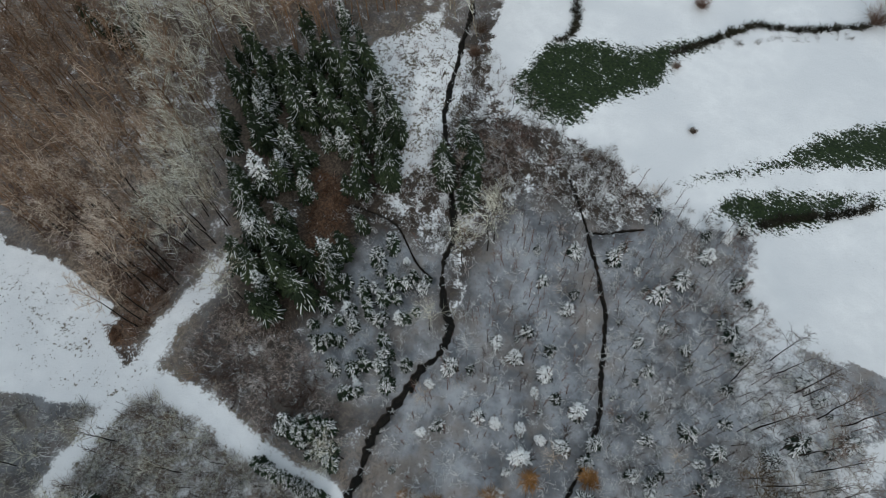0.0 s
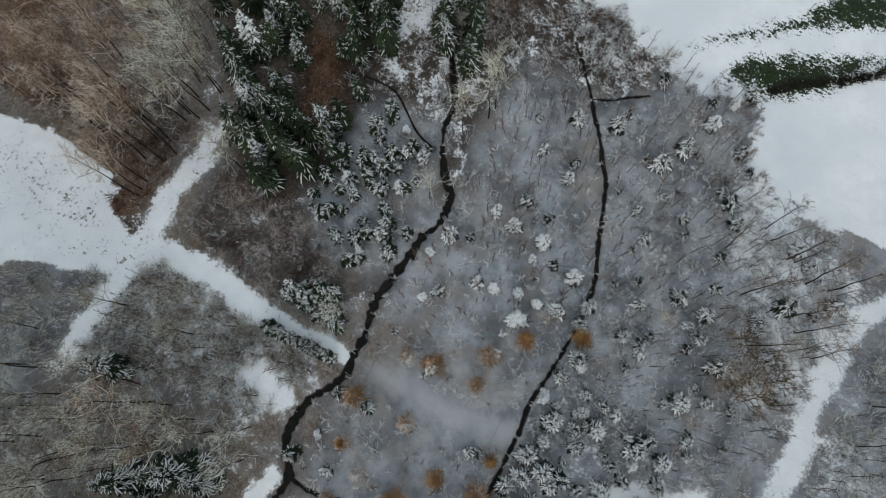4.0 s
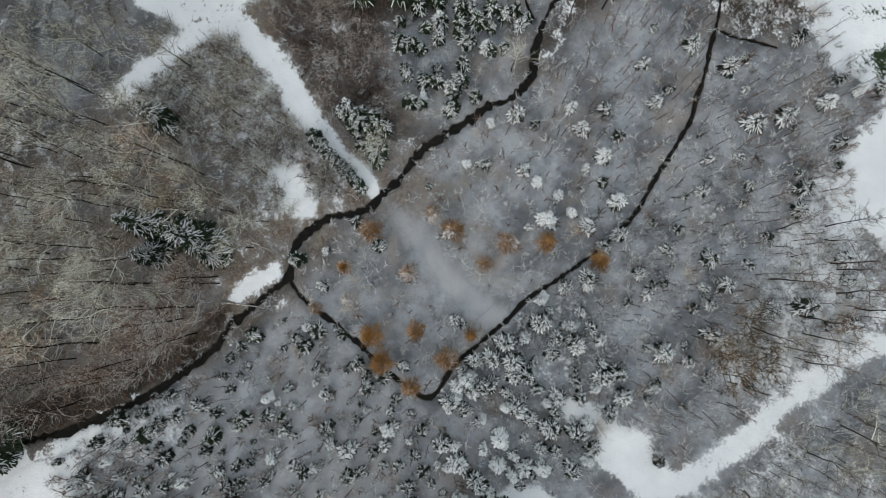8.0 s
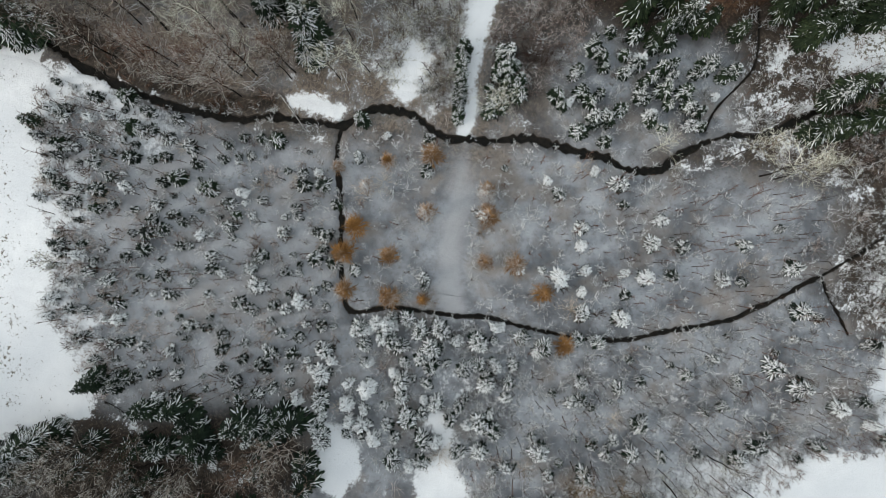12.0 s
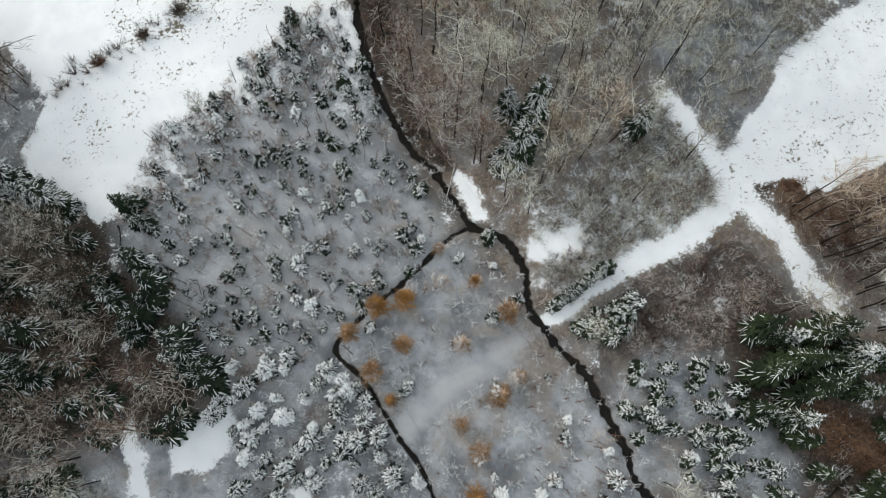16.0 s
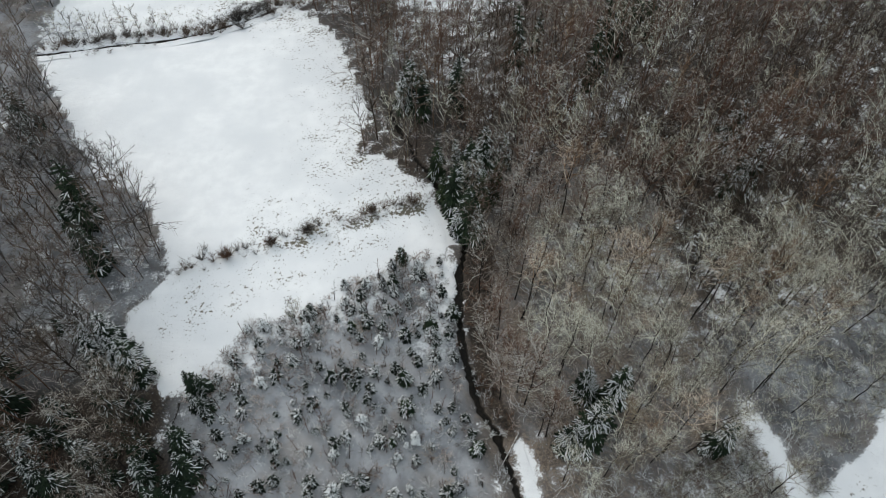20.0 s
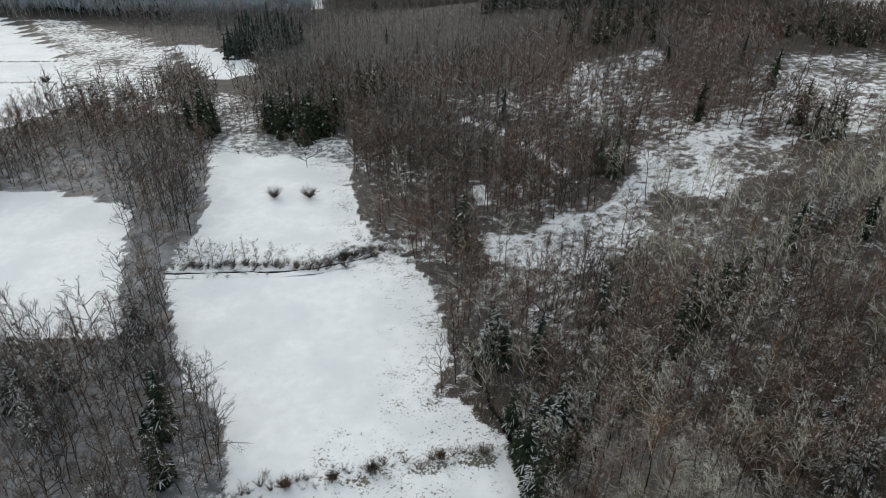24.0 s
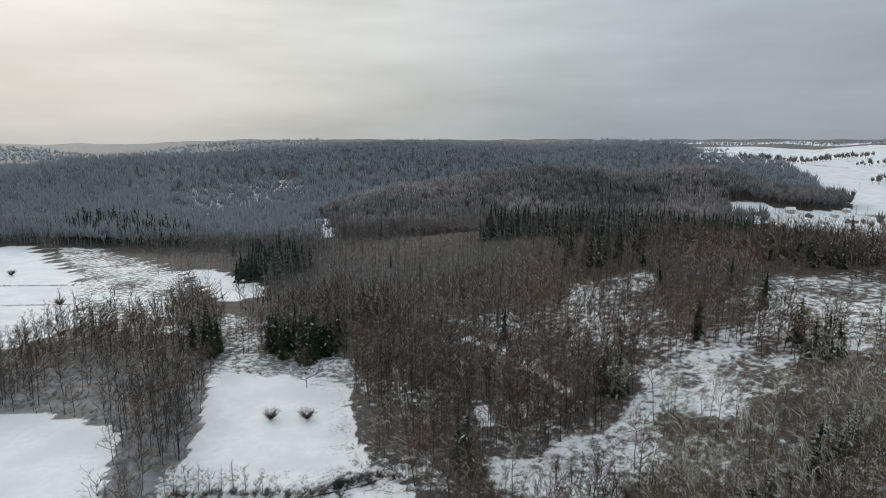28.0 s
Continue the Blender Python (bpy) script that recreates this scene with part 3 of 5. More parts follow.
def soil(me, x, y, wet=None):
    """What lies on the ground: leaf litter, rough grass, green banks, weeds in the snow, wet stream banks."""
    r = np.hypot(x, y)
    cover = 0.82 + 0.12 * wobble(x, y, 13) + 0.08 * wobble(x, y, 31, 2)
    cover = cover * (1 - sm(160, 260, y)) + (0.93 + 0.24 * wobble(x, y, 28) + 0.14 * wobble(x, y, 9, 3) - 0.10 * sm(200, 240, y) + 0.45 * sm(340, 400, y)) * sm(160, 260, y)
    ashen = sm(-34, -50, x) * sm(55, 75, y) * sm(330, 260, y)
    cover += 0.08 * ashen
    dusted = np.maximum(0.12 * sm(95, 150, y) * (1 - ashen), 0.7 * ashen)
    for poly in (PLANT, MEADOW, EAST, SNOWFIRS, BANK, FAR_E, MIXFIRS):
        dusted = np.maximum(dusted, sm(-6, 2, inside(x, y, poly) + 2 * wobble(x, y, 6)))
    dusted *= 1 - 0.75 * sm(-2, 3, inside(x, y, BANK))
    dusted *= 1 - 0.55 * sm(-2, 4, inside(x, y, SNOWFIRS)) * sm(-0.5, 0.3, wobble(x, y, 5, 1.0))
    floor = sm(10, 22, x) * sm(-12, 4, y) * sm(112, 88, y) * sm(150, 120, x)
    floor = np.maximum(floor, 0.8 * sm(58, 74, x) * sm(8, -4, y))
    dusted = np.maximum(dusted, 0.9 * sm(-8, -16, x) * sm(32, 16, y) * sm(-110, -80, y))
    floor *= 1 - sm(-1.5, 1.0, inside(x, y, DARK_BANK) + 0.8 * wobble(x, y, 3))
    floor *= 1 - 0.75 * sm(-2, 2, inside(x, y, REDSHRUB))
    floor *= 1 - sm(60, 68, x) * sm(4, 10, y)
    dusted = np.maximum(dusted, 0.8 * sm(60, 68, x) * sm(10, 17, y) * sm(64, 46, y) * (0.8 + 0.3 * wobble(x, y, 5)))
    dusted = np.maximum(dusted, floor * (0.80 + 0.25 * wobble(x, y, 8, 1.1) + 0.12 * wobble(x, y, 3, 0.4)))
    dusted *= 1 - sm(-2.0, 1.0, inside(x, y, DARK_BANK) + 0.8 * wobble(x, y, 3))
    for poly in (SPRUCE_W, SPRUCE_NW):
        dusted *= 1 - sm(-2, 3, inside(x, y, poly))
    zones = [(LOWLAND, 0.62), (PLANT, 0.86), (MEADOW, 0.90), (EAST, 0.86), (SNOWFIRS, 0.70), (MIXFIRS, 0.8), (REDSHRUB, 0.95), (BANK, 0.60), (FAR_E, 0.66), (CLEARINGS[0], 0.34), (CLEARINGS[1], 0.46), (CLEARINGS[2], 0.52), (SPRUCE_W, 1.15), (SPRUCE_NW, 1.0), (HEDGE_STRIP, 0.1), (HEDGE_LOW, 0.35),
             (DARK_BANK, 1.25), *((q, 0.02) for q in SNOW_PATCHES), (ROUGH_A, 0.92), (WET_A, 0.5), (SLASH, 0.42), (DAMP, 0.6), (HILL_OPEN, 0.6), (EDGE_E, 0.44), (THICKETS[0], 0.9), (THICKETS[1], 0.78)]
    for poly, val in zones:
        wild = 7 if poly in CLEARINGS + [SLASH, ROUGH_A] else 2
        k = sm(-1.6 if poly in SNOW_PATCHES else -5, 0.6 if poly in SNOW_PATCHES else 2, inside(x, y, poly) + (0.4 if poly in SNOW_PATCHES else 1.0) * wild * wobble(x, y, 6) + (wild - 2) * wobble(x, y, 14, 1.7))
        cover = cover * (1 - k) + (val + (0.05 if wild == 2 else 0.22) * wobble(x, y, 11)) * k
    rim = sm(12, 1, inside(x, y, PLANT) + 3 * wobble(x, y, 5)) * (inside(x, y, PLANT) > -3) * sm(48, 60, y)
    cover -= 0.55 * rim
    for poly in FIELDS:
        k = sm(-1.2, 1.2, inside(x, y, poly) + 1.2 * wobble(x, y, 4))
        cover = cover * (1 - k) - 0.60 * k
    for pts, w in TRACKS:
        cover -= (cover + 0.04) * (1 - sm(w * 0.2, w + 1.4, away(x, y, rounded(pts)) + 0.6 * wobble(x, y, 2.5) + 0.4 * wobble(x, y, 1.2, 2)))
    ride_and_haze = 1 - sm(0.8, 3.2, away(x, y, rounded(TRACK_RIDE)) + 0.6 * wobble(x, y, 2.5))
    cover += 0.25 * ride_and_haze
    ride_and_haze = np.maximum(ride_and_haze, sm(-1, 3, inside(x, y, PLANT)) * (0.42 + 0.30 * wobble(x, y, 6, 0.3) + 0.22 * wobble(x, y, 2.6, 1.9)).clip(0, 1))
    ride_and_haze = np.maximum(ride_and_haze, sm(-1, 3, inside(x, y, EDGE_E)) * (0.35 + 0.4 * wobble(x, y, 4, 0.3)).clip(0, 1))
    cover -= 0.5 * (1 - sm(0.3, 1.6, away(x, y, rounded(TRACK_SHADE)) + 0.5 * wobble(x, y, 3)))
    cover -= 0.2 * sm(-2, 3, inside(x, y, WEDGE))
    for pts, w in HILL_TRACKS:
        cover -= (cover + 0.1) * (1 - sm(w, w + 3.0, away(x, y, pts) + 1.2 * wobble(x, y, 5)))
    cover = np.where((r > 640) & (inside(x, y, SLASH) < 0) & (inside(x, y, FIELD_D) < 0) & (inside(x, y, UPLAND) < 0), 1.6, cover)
    # beyond 700 m this is no dusting: painted haze pales the ground
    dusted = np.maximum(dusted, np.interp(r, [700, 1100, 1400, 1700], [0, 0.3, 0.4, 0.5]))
    cover = np.where(inside(x, y, FROST_SLOPE) + 14 * wobble(x, y, 24) > 0, 0.5, cover)
    cover = np.where(inside(x, y, OPEN_SLOPE) + 6 * wobble(x, y, 14) > 0, 0.1, cover)
    for poly in [VILLAGE] + PATCHES:
        cover = np.where(inside(x, y, poly) > 0, -0.5, cover)
    # bluish grey haze painted onto the ground towards the horizon
    ride_and_haze = np.maximum(ride_and_haze, 0.15 * sm(1300, 1800, r))
    green = np.zeros(len(x))
    for poly in GREEN:
        green = np.maximum(green, 0.92 * sm(-2.5, 3.5, inside(x, y, poly)))
    rust = np.maximum(sm(0, 8, inside(x, y, [(80, 2), (72, -2), (71, 9), (77, 5), (110, 5), (150, -5), (120, -20)]) + 3), 0.7 * sm(0, 30, x - 80) * sm(20, -30, y))
    rust = np.maximum(rust, 0.5 * sm(120, 230, y) * sm(0, 40, x - 20) * (0.5 + 0.5 * wobble(x, y, 37)))
    speck = 0.34 * sm(-2, 3, inside(x, y, FIELD_LEFT)) + 0.37 * sm(-2, 4, inside(x, y, STRIP)) + 0.55 * (inside(x, y, OPEN_TOP) > -3)
    speck += 0.47 * sm(30, 0, np.abs(inside(x, y, FIELD_A))) * (x > -30) * (inside(x, y, FIELD_A) > -2) + 0.55 * sm(18, 0, inside(x, y, FIELD_BUSH)) * (x > -60) * (inside(x, y, FIELD_BUSH) > 0)
    for poly in CLEARINGS + [SLASH, ROUGH_A, WET_A]:
        speck = np.maximum(speck, 0.5 * sm(-4, 6, inside(x, y, poly)))
    for pts, w in TRACKS[:3]:
        speck = np.maximum(speck, 0.52 * sm(w - 1.6, w + 0.2, away(x, y, rounded(pts))) * (away(x, y, rounded(pts)) < w + 1.5))
    rust = np.maximum(rust, np.maximum(sm(-2.5, 1.5, inside(x, y, RUSTY) + 0.8 * wobble(x, y, 3)), 0.8 * sm(-1.5, 1.5, inside(x, y, DEAD_GAP))))
    dusted *= 1 - 0.85 * rust
    cover = np.where(rust > 0.4, np.maximum(cover, 1.1 * rust), cover)
    if wet is None:
        wet = np.zeros(len(x))
    for name, val in (("cover", cover), ("green", green), ("rust", rust), ("speck", speck), ("wet", wet), ("dusted", dusted), ("ride_and_haze", ride_and_haze), ("leafy", floor)):
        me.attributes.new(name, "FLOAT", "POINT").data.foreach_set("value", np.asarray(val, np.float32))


def make_ground():
    N, a, s = 400, 60.0, 5.0
    u = np.linspace(-1, 1, N)
    gx, gy = np.meshgrid(a * np.sinh(s * u), 20 + a * np.sinh(s * u), indexing="xy")
    x, y = gx.ravel(), gy.ravel()
    z = relief(x, y) - bed(x, y)
    i = np.arange(N * N).reshape(N, N)
    f = np.stack([i[:-1, :-1], i[:-1, 1:], i[1:, 1:], i[1:, :-1]], -1).reshape(-1, 4)
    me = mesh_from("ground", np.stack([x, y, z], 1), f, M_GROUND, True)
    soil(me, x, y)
    return tagged(new("ground", me), "snow-covered valley floor and wooded slopes with leaf litter", "ground", kind="structure")


make_ground()


def make_stream(name, pts, w, label):
    """A strip of water with its own ragged, cut banks on both sides."""
    course = pts
    pts = np.array(rounded(pts, 3))
    run = np.concatenate([[0], np.cumsum(np.hypot(*np.diff(pts, axis=0).T))])
    at = np.arange(0, run[-1], 0.7)
    pts = np.stack([np.interp(at, run, pts[:, 0]), np.interp(at, run, pts[:, 1])], 1)
    d = np.gradient(pts, axis=0); d /= np.linalg.norm(d, axis=1)[:, None]
    side = np.stack([-d[:, 1], d[:, 0]], 1)
    k, n = np.arange(len(pts)), len(pts)
    srn = np.random.default_rng(n)

    def rough(span):
        """Smooth random numbers along the stream, about -1 to 1."""
        return np.interp(k, np.arange(0, n + span, span), srn.uniform(-1, 1, len(np.arange(0, n + span, span))))

    ww = w * (0.74 + 0.40 * rough(6) + 0.45 * rough(1)).clip(0.16, 2)
    ww = ww * np.interp(pts[:, 1], [-60, -30, 20, 42, 56], [0.8, 1.1, 1.1, 1.25, 1.1])
    pts = pts + side * (w * 0.7 * rough(5))[:, None]

    def strip(rows):
        return [(a * n + i, (a + 1) * n + i, (a + 1) * n + i + 1, a * n + i + 1) for a in range(rows - 1) for i in range(n - 1)]

    rows = [pts + side * (ww * q)[:, None] for q in (-1.1, -0.4, 0.4, 1.1)]
    v = np.concatenate([np.column_stack([q, relief(q[:, 0], q[:, 1]) - 0.55]) for q in rows])
    tagged(new(name, mesh_from(name, v, strip(4), M_WATER, True)), label, "stream", kind="structure")
    for sg, tag in ((-1, "bank_left"), (1, "bank_right")):
        rag = 0.22 * rough(3) + 0.12 * rough(1)
        prof = ((ww - 0.15, -0.62, 1.0), (ww + 0.10 + 0.4 * rag.clip(0), -0.30, 0.5), (ww + 0.36 + rag, -0.02, 0.1), (ww + 1.2, 0.06, 0.0), (ww + 2.2, 0.05, 0.0), (np.full(n, w + 3.1), 0.03, 0.0))
        rows = [pts + side * (sg * o)[:, None] for o, _, _ in prof]
        xy = np.concatenate(rows)
        z = np.concatenate([relief(q[:, 0], q[:, 1]) + dz for q, (_, dz, _) in zip(rows, prof)])
        for other, w2 in STREAMS:
            if other is not course:
                z = z - 1.3 * (1 - sm(w2 + 0.2, w2 + 0.8, away(xy[:, 0], xy[:, 1], rounded(other))))
        me = mesh_from(tag, np.column_stack([xy, z]), strip(6), M_GROUND, True)
        soil(me, xy[:, 0], xy[:, 1], np.concatenate([np.full(n, m) for _, _, m in prof]))
        tagged(new(name.replace("water", tag), me), "snow-edged earth bank of the stream", "bank", kind="structure")


make_stream("water_1", STREAM_MAIN, 0.64, "dark winding brook between snowy banks")
make_stream("water_2", STREAM_SIDE, 0.36, "narrow dark ditch stream crossing the snowy clearing")
make_stream("water_3", DITCH, 0.3, "short dark ditch running into the stream")
make_stream("water_4", RIVULET, 0.12, "thin dark rivulet in the snow")
make_stream("water_5", FIELD_DITCH, 0.4, "dark ditch below the hedge between two fields")


# ---- plants: templates from tapered stems, twigs and fronds ----
class Geo:
    """Collects the triangles of one mesh."""

    def __init__(self):
        self.v, self.f, self.snow = [], [], []

    def stem(self, a, b, ra, rb=0.0, n=3):
        """A tapered n-sided stem from a to b; pointed where rb is 0."""
        a, b = Vector(a), Vector(b)
        q = (b - a).to_track_quat("Z", "Y")
        k = len(self.v)
        ring = [q @ Vector((math.cos(2 * math.pi * i / n), math.sin(2 * math.pi * i / n), 0)) for i in range(n)]
        self.v += [a + p * ra for p in ring]
        if rb <= 0:
            self.v.append(b)
            self.f += [(k + i, k + (i + 1) % n, k + n) for i in range(n)]
        else:
            self.v += [b + p * rb for p in ring]
            for i in range(n):
                j = (i + 1) % n
                self.f += [(k + i, k + j, k + n + j), (k + i, k + n + j, k + n + i)]

    def frond(self, a, b, wide, thick, load=0.0):
        """A needle-covered bough: roof-shaped, widest past its middle, blunt and bent down at its end; load: how much of its width carries snow."""
        a, b = Vector(a), Vector(b)
        d = b - a
        side = d.cross(Vector((0, 0, 1)))
        side = side.normalized() * wide if side.length > 1e-6 else Vector((wide, 0, 0))
        up = Vector((0, 0, thick))
        m = a + d * 0.52 + up * 0.35
        k = len(self.v)
        self.v += [a, m + side, m - side, m + up, b + side * 0.42 - up * 0.5, b - side * 0.42 - up * 0.5, b + d * 0.06 + up * 0.1]
        self.f += [(k, k + 1, k + 3), (k, k + 3, k + 2), (k + 1, k + 4, k + 3), (k + 4, k + 6, k + 3), (k + 6, k + 5, k + 3), (k + 5, k + 2, k + 3), (k, k + 2, k + 1), (k + 1, k + 2, k + 5), (k + 1, k + 5, k + 4)]
        if load > 0:
            k = len(self.v)
            self.v += [a + d * 0.2 + up * 0.9, m + side * load + up * 0.8, m - side * load + up * 0.8, m + up * 1.7, b + side * 0.36 * load + up * 0.3, b - side * 0.36 * load + up * 0.3]
            self.snow += range(len(self.f), len(self.f) + 5)
            self.f += [(k, k + 1, k + 3), (k, k + 3, k + 2), (k + 1, k + 4, k + 3), (k + 4, k + 5, k + 3), (k + 5, k + 2, k + 3)]

    def arrays(self):
        return np.array([tuple(p) for p in self.v], np.float32), np.array(self.f, np.int32)

    def mesh(self, name, mat):
        me = mesh_from(name, *self.arrays(), [mat, M_LOAD] if self.snow else mat)
        if self.snow:
            idx = np.zeros(len(self.f), np.int32)
            idx[self.snow] = 1
            me.polygons.foreach_set("material_index", idx)
        return me


def turned(rng, d, spread):
    """A direction about spread degrees off d."""
    d = Vector(d).normalized()
    o = d.orthogonal().normalized()
    o.rotate(Matrix.Rotation(rng.uniform(0, 2 * math.pi), 3, d))
    s = radians(spread * rng.uniform(0.55, 1.25))
    return (d * math.cos(s) + o * math.sin(s)).normalized()


def bare_tree(seed, h, lod, crown=0.45, wide=0.30, thick=1.0):
    """A leafless broadleaved tree: trunk, bending limbs, branches, twigs. Returns trunk and crown."""
    rng = random.Random(seed)
    limbs, subs, twigs, n = ((16, 6, 5, 5), (11, 4, 4, 4), (9, 3, 0, 3))[lod]
    trunk, top = Geo(), Geo()
    r0 = (0.0068 * h + 0.02) * (0.75 if lod == 2 else 1)
    pts = [Vector((0, 0, -0.4))]
    segs = (5, 4, 2)[lod]
    lean = Vector((rng.uniform(-1, 1), rng.uniform(-1, 1), 0)) * 0.03 * h
    for i in range(1, segs + 1):
        t = i / segs
        pts.append(Vector((lean.x * t + rng.uniform(-1, 1) * 0.010 * h, lean.y * t + rng.uniform(-1, 1) * 0.010 * h, h * 0.93 * t)))
    for i in range(segs):
        trunk.stem(pts[i], pts[i + 1], r0 * (1 - 0.85 * i / segs), 0 if i == segs - 1 else r0 * (1 - 0.85 * (i + 1) / segs), n)

    def along(t):
        k = min(int(t * segs), segs - 1)
        return pts[k].lerp(pts[k + 1], t * segs - k)

    tw = (0.72, 1.0, 1.6)[lod] * thick
    for i in range(limbs):
        rel = (i + rng.uniform(0, 0.8)) / limbs
        base = along((crown + (1 - crown) * rel) * 0.98)
        az = i * 2.4 + rng.uniform(-0.4, 0.4)
        el = radians(rng.uniform(15, 55) + 22 * rel)
        d = Vector((math.cos(az) * math.cos(el), math.sin(az) * math.cos(el), math.sin(el)))
        ln = h * wide * (1.05 - 0.62 * rel) * rng.uniform(0.65, 1.25)
        line = [base]
        for q in range(3):
            d = (d + Vector((rng.uniform(-0.42, 0.42), rng.uniform(-0.42, 0.42), rng.uniform(-0.12, 0.42)))).normalized()
            line.append(line[-1] + d * ln * (0.42, 0.36, 0.3)[q])
        rb = (0.035 + 0.0032 * h) * tw * (1.1 - 0.5 * rel)
        if lod == 0:
            top.stem(line[0], line[1], rb, rb * 0.7, 3)
            top.stem(line[1], line[2], rb * 0.7, rb * 0.45, 3)
            top.stem(line[2], line[3], rb * 0.45, 0, 3)
        elif lod == 1:
            top.stem(line[0], line[1], rb, rb * 0.6, 3)
            top.stem(line[1], line[3], rb * 0.6, 0, 3)
        else:
            top.stem(line[0], line[2], rb, 0, 3)
        for j in range(subs):
            t = 3 * (0.22 + 0.76 * (j + rng.uniform(0, 0.8)) / subs)
            k = min(int(t), 2)
            o, along_d = line[k].lerp(line[k + 1], t - k), (line[k + 1] - line[k]).normalized()
            e = (turned(rng, along_d, 52) + Vector((0, 0, rng.uniform(-0.1, 0.35)))).normalized()
            sl = ln * rng.uniform(0.26, 0.55)
            if lod == 2:
                top.stem(o, o + e * sl, 0.040 * tw, 0, 3)
                continue
            g2 = (turned(rng, e, 32) + Vector((0, 0, 0.15))).normalized()
            mid, end = o + e * sl * 0.55, o + e * sl * 0.55 + g2 * sl * 0.5
            if lod == 0:
                top.stem(o, mid, 0.040 * tw, 0.028 * tw, 3)
                top.stem(mid, end, 0.028 * tw, 0, 3)
            else:
                top.stem(o, end, 0.042 * tw, 0, 3)
            for k in range(twigs):
                t = rng.uniform(0.2, 0.95)
                p = o.lerp(mid, t * 2) if t < 0.5 else mid.lerp(end, t * 2 - 1)
                g = turned(rng, e if t < 0.5 else g2, 52)
                top.stem(p, p + g * sl * rng.uniform(0.32, 0.7), 0.032 * tw, 0, 3)
    return trunk, top


def conifer(seed, h, whorls, per, spread=0.22, droop=0.30, side=2, low=0.06, jag=0.28, core=0.5, fat=1.0, load=0.0, laden=1.0):
    """A fir or spruce: whorls of drooping, blunt boughs with side sprays round a stem. Returns trunk and crown."""
    rng = random.Random(seed)
    trunk, top = Geo(), Geo()
    trunk.stem((0, 0, -0.3), (0, 0, h * 0.96), 0.013 * h + 0.03, 0, 5)
    top.stem((0, 0, h * (low + 0.04)), (0, 0, h * 0.9), spread * h * core, 0, 7)
    skew = rng.uniform(0, 6.28)
    for i in range(whorls):
        rel = (i + rng.uniform(-0.2, 0.2)) / whorls
        rel = min(max(rel, 0.0), 1.0)
        z = h * (low + (0.97 - low) * rel ** 0.92)
        ln = spread * h * ((1 - rel) ** 0.8 * 0.96 + 0.07)
        count = per if rel < 0.7 else max(4, per - 3)
        for j in range(count):
            az = 2 * math.pi * (j + 0.5 * (i % 2) + rng.uniform(-0.35, 0.35)) / count
            l2 = ln * rng.uniform(1 - jag, 1 + 0.6 * jag) * (1 + 0.14 * math.cos(az - skew))
            el = radians(-20 + 46 * rel + rng.uniform(-10, 10)) - droop * 0.4
            d = Vector((math.cos(az) * math.cos(el), math.sin(az) * math.cos(el), math.sin(el)))
            a = Vector((0, 0, z)) + d * l2 * 0.10
            b = Vector((0, 0, z)) + d * l2 + Vector((0, 0, -droop * l2 * 0.2))
            w = max(0.36 * l2 / (1 + 0.35 * side), 0.06) * fat
            snowy = rng.random() < laden
            top.frond(a, b, w, w * 0.5, load * rng.uniform(0.6, 1.25) if snowy else 0.0)
            for s in range(side):
                sg = 1 if s % 2 else -1
                t = 0.38 + 0.28 * (s // 2) + rng.uniform(-0.06, 0.1)
                p = a.lerp(b, t)
                q = Matrix.Rotation(sg * radians(rng.uniform(32, 55)), 3, "Z") @ d
                e = p + q * l2 * (0.66 - 0.48 * t) * rng.uniform(0.8, 1.2) + Vector((0, 0, -0.07 * l2))
                top.frond(p, e, w * 0.72, w * 0.4, load * rng.uniform(0.5, 1.2) if snowy and rng.random() < 0.8 else 0.0)
    return trunk, top


def larch(seed, h):
    rng = random.Random(seed)
    trunk, top = Geo(), Geo()
    trunk.stem((0, 0, -0.3), (0, 0, h), 0.012 * h + 0.03, 0, 5)
    for i in range(12):
        rel = i / 12
        for j in range(11):
            az = 2 * math.pi * (j + rng.uniform(-0.4, 0.4)) / 11 + i
            ln = 0.44 * h * (1.03 - rel) ** 0.7 * rng.uniform(0.7, 1.15)
            el = radians(rng.uniform(-5, 25) + 25 * rel)
            d = Vector((math.cos(az) * math.cos(el), math.sin(az) * math.cos(el), math.sin(el)))
            p = Vector((0, 0, h * (0.10 + 0.85 * rel)))
            top.stem(p, p + d * ln, 0.095, 0, 3)
            for k in range(2):
                o = p + d * ln * rng.uniform(0.3, 0.7)
                top.stem(o, o + turned(rng, d, 40) * ln * 0.5, 0.07, 0, 3)
    return trunk, top


def shrub(seed, h, n=17, thick=1.0, spread=38):
    rng = random.Random(seed)
    g = Geo()
    for i in range(n):
        d = turned(rng, (0, 0, 1), spread)
        o = Vector((rng.uniform(-0.2, 0.2), rng.uniform(-0.2, 0.2), -0.1))
        ln = h * rng.uniform(0.55, 1.1)
        g.stem(o, o + d * ln, 0.038 * thick, 0, 3)
        for k in range(2):
            p = o + d * ln * rng.uniform(0.3, 0.8)
            g.stem(p, p + turned(rng, d, 42) * ln * rng.uniform(0.25, 0.5), 0.032 * thick, 0, 3)
    return g


def brush(seed, h, n=10, thick=1.0):
    """A small dense bush, for thickets."""
    rng = random.Random(seed)
    g = Geo()
    for i in range(n):
        d = turned(rng, (0, 0, 1), 50)
        ln = h * rng.uniform(0.6, 1.1)
        g.stem((rng.uniform(-0.4, 0.4), rng.uniform(-0.4, 0.4), -0.1), d * ln, 0.046 * thick, 0, 3)
        p = d * ln * rng.uniform(0.35, 0.7)
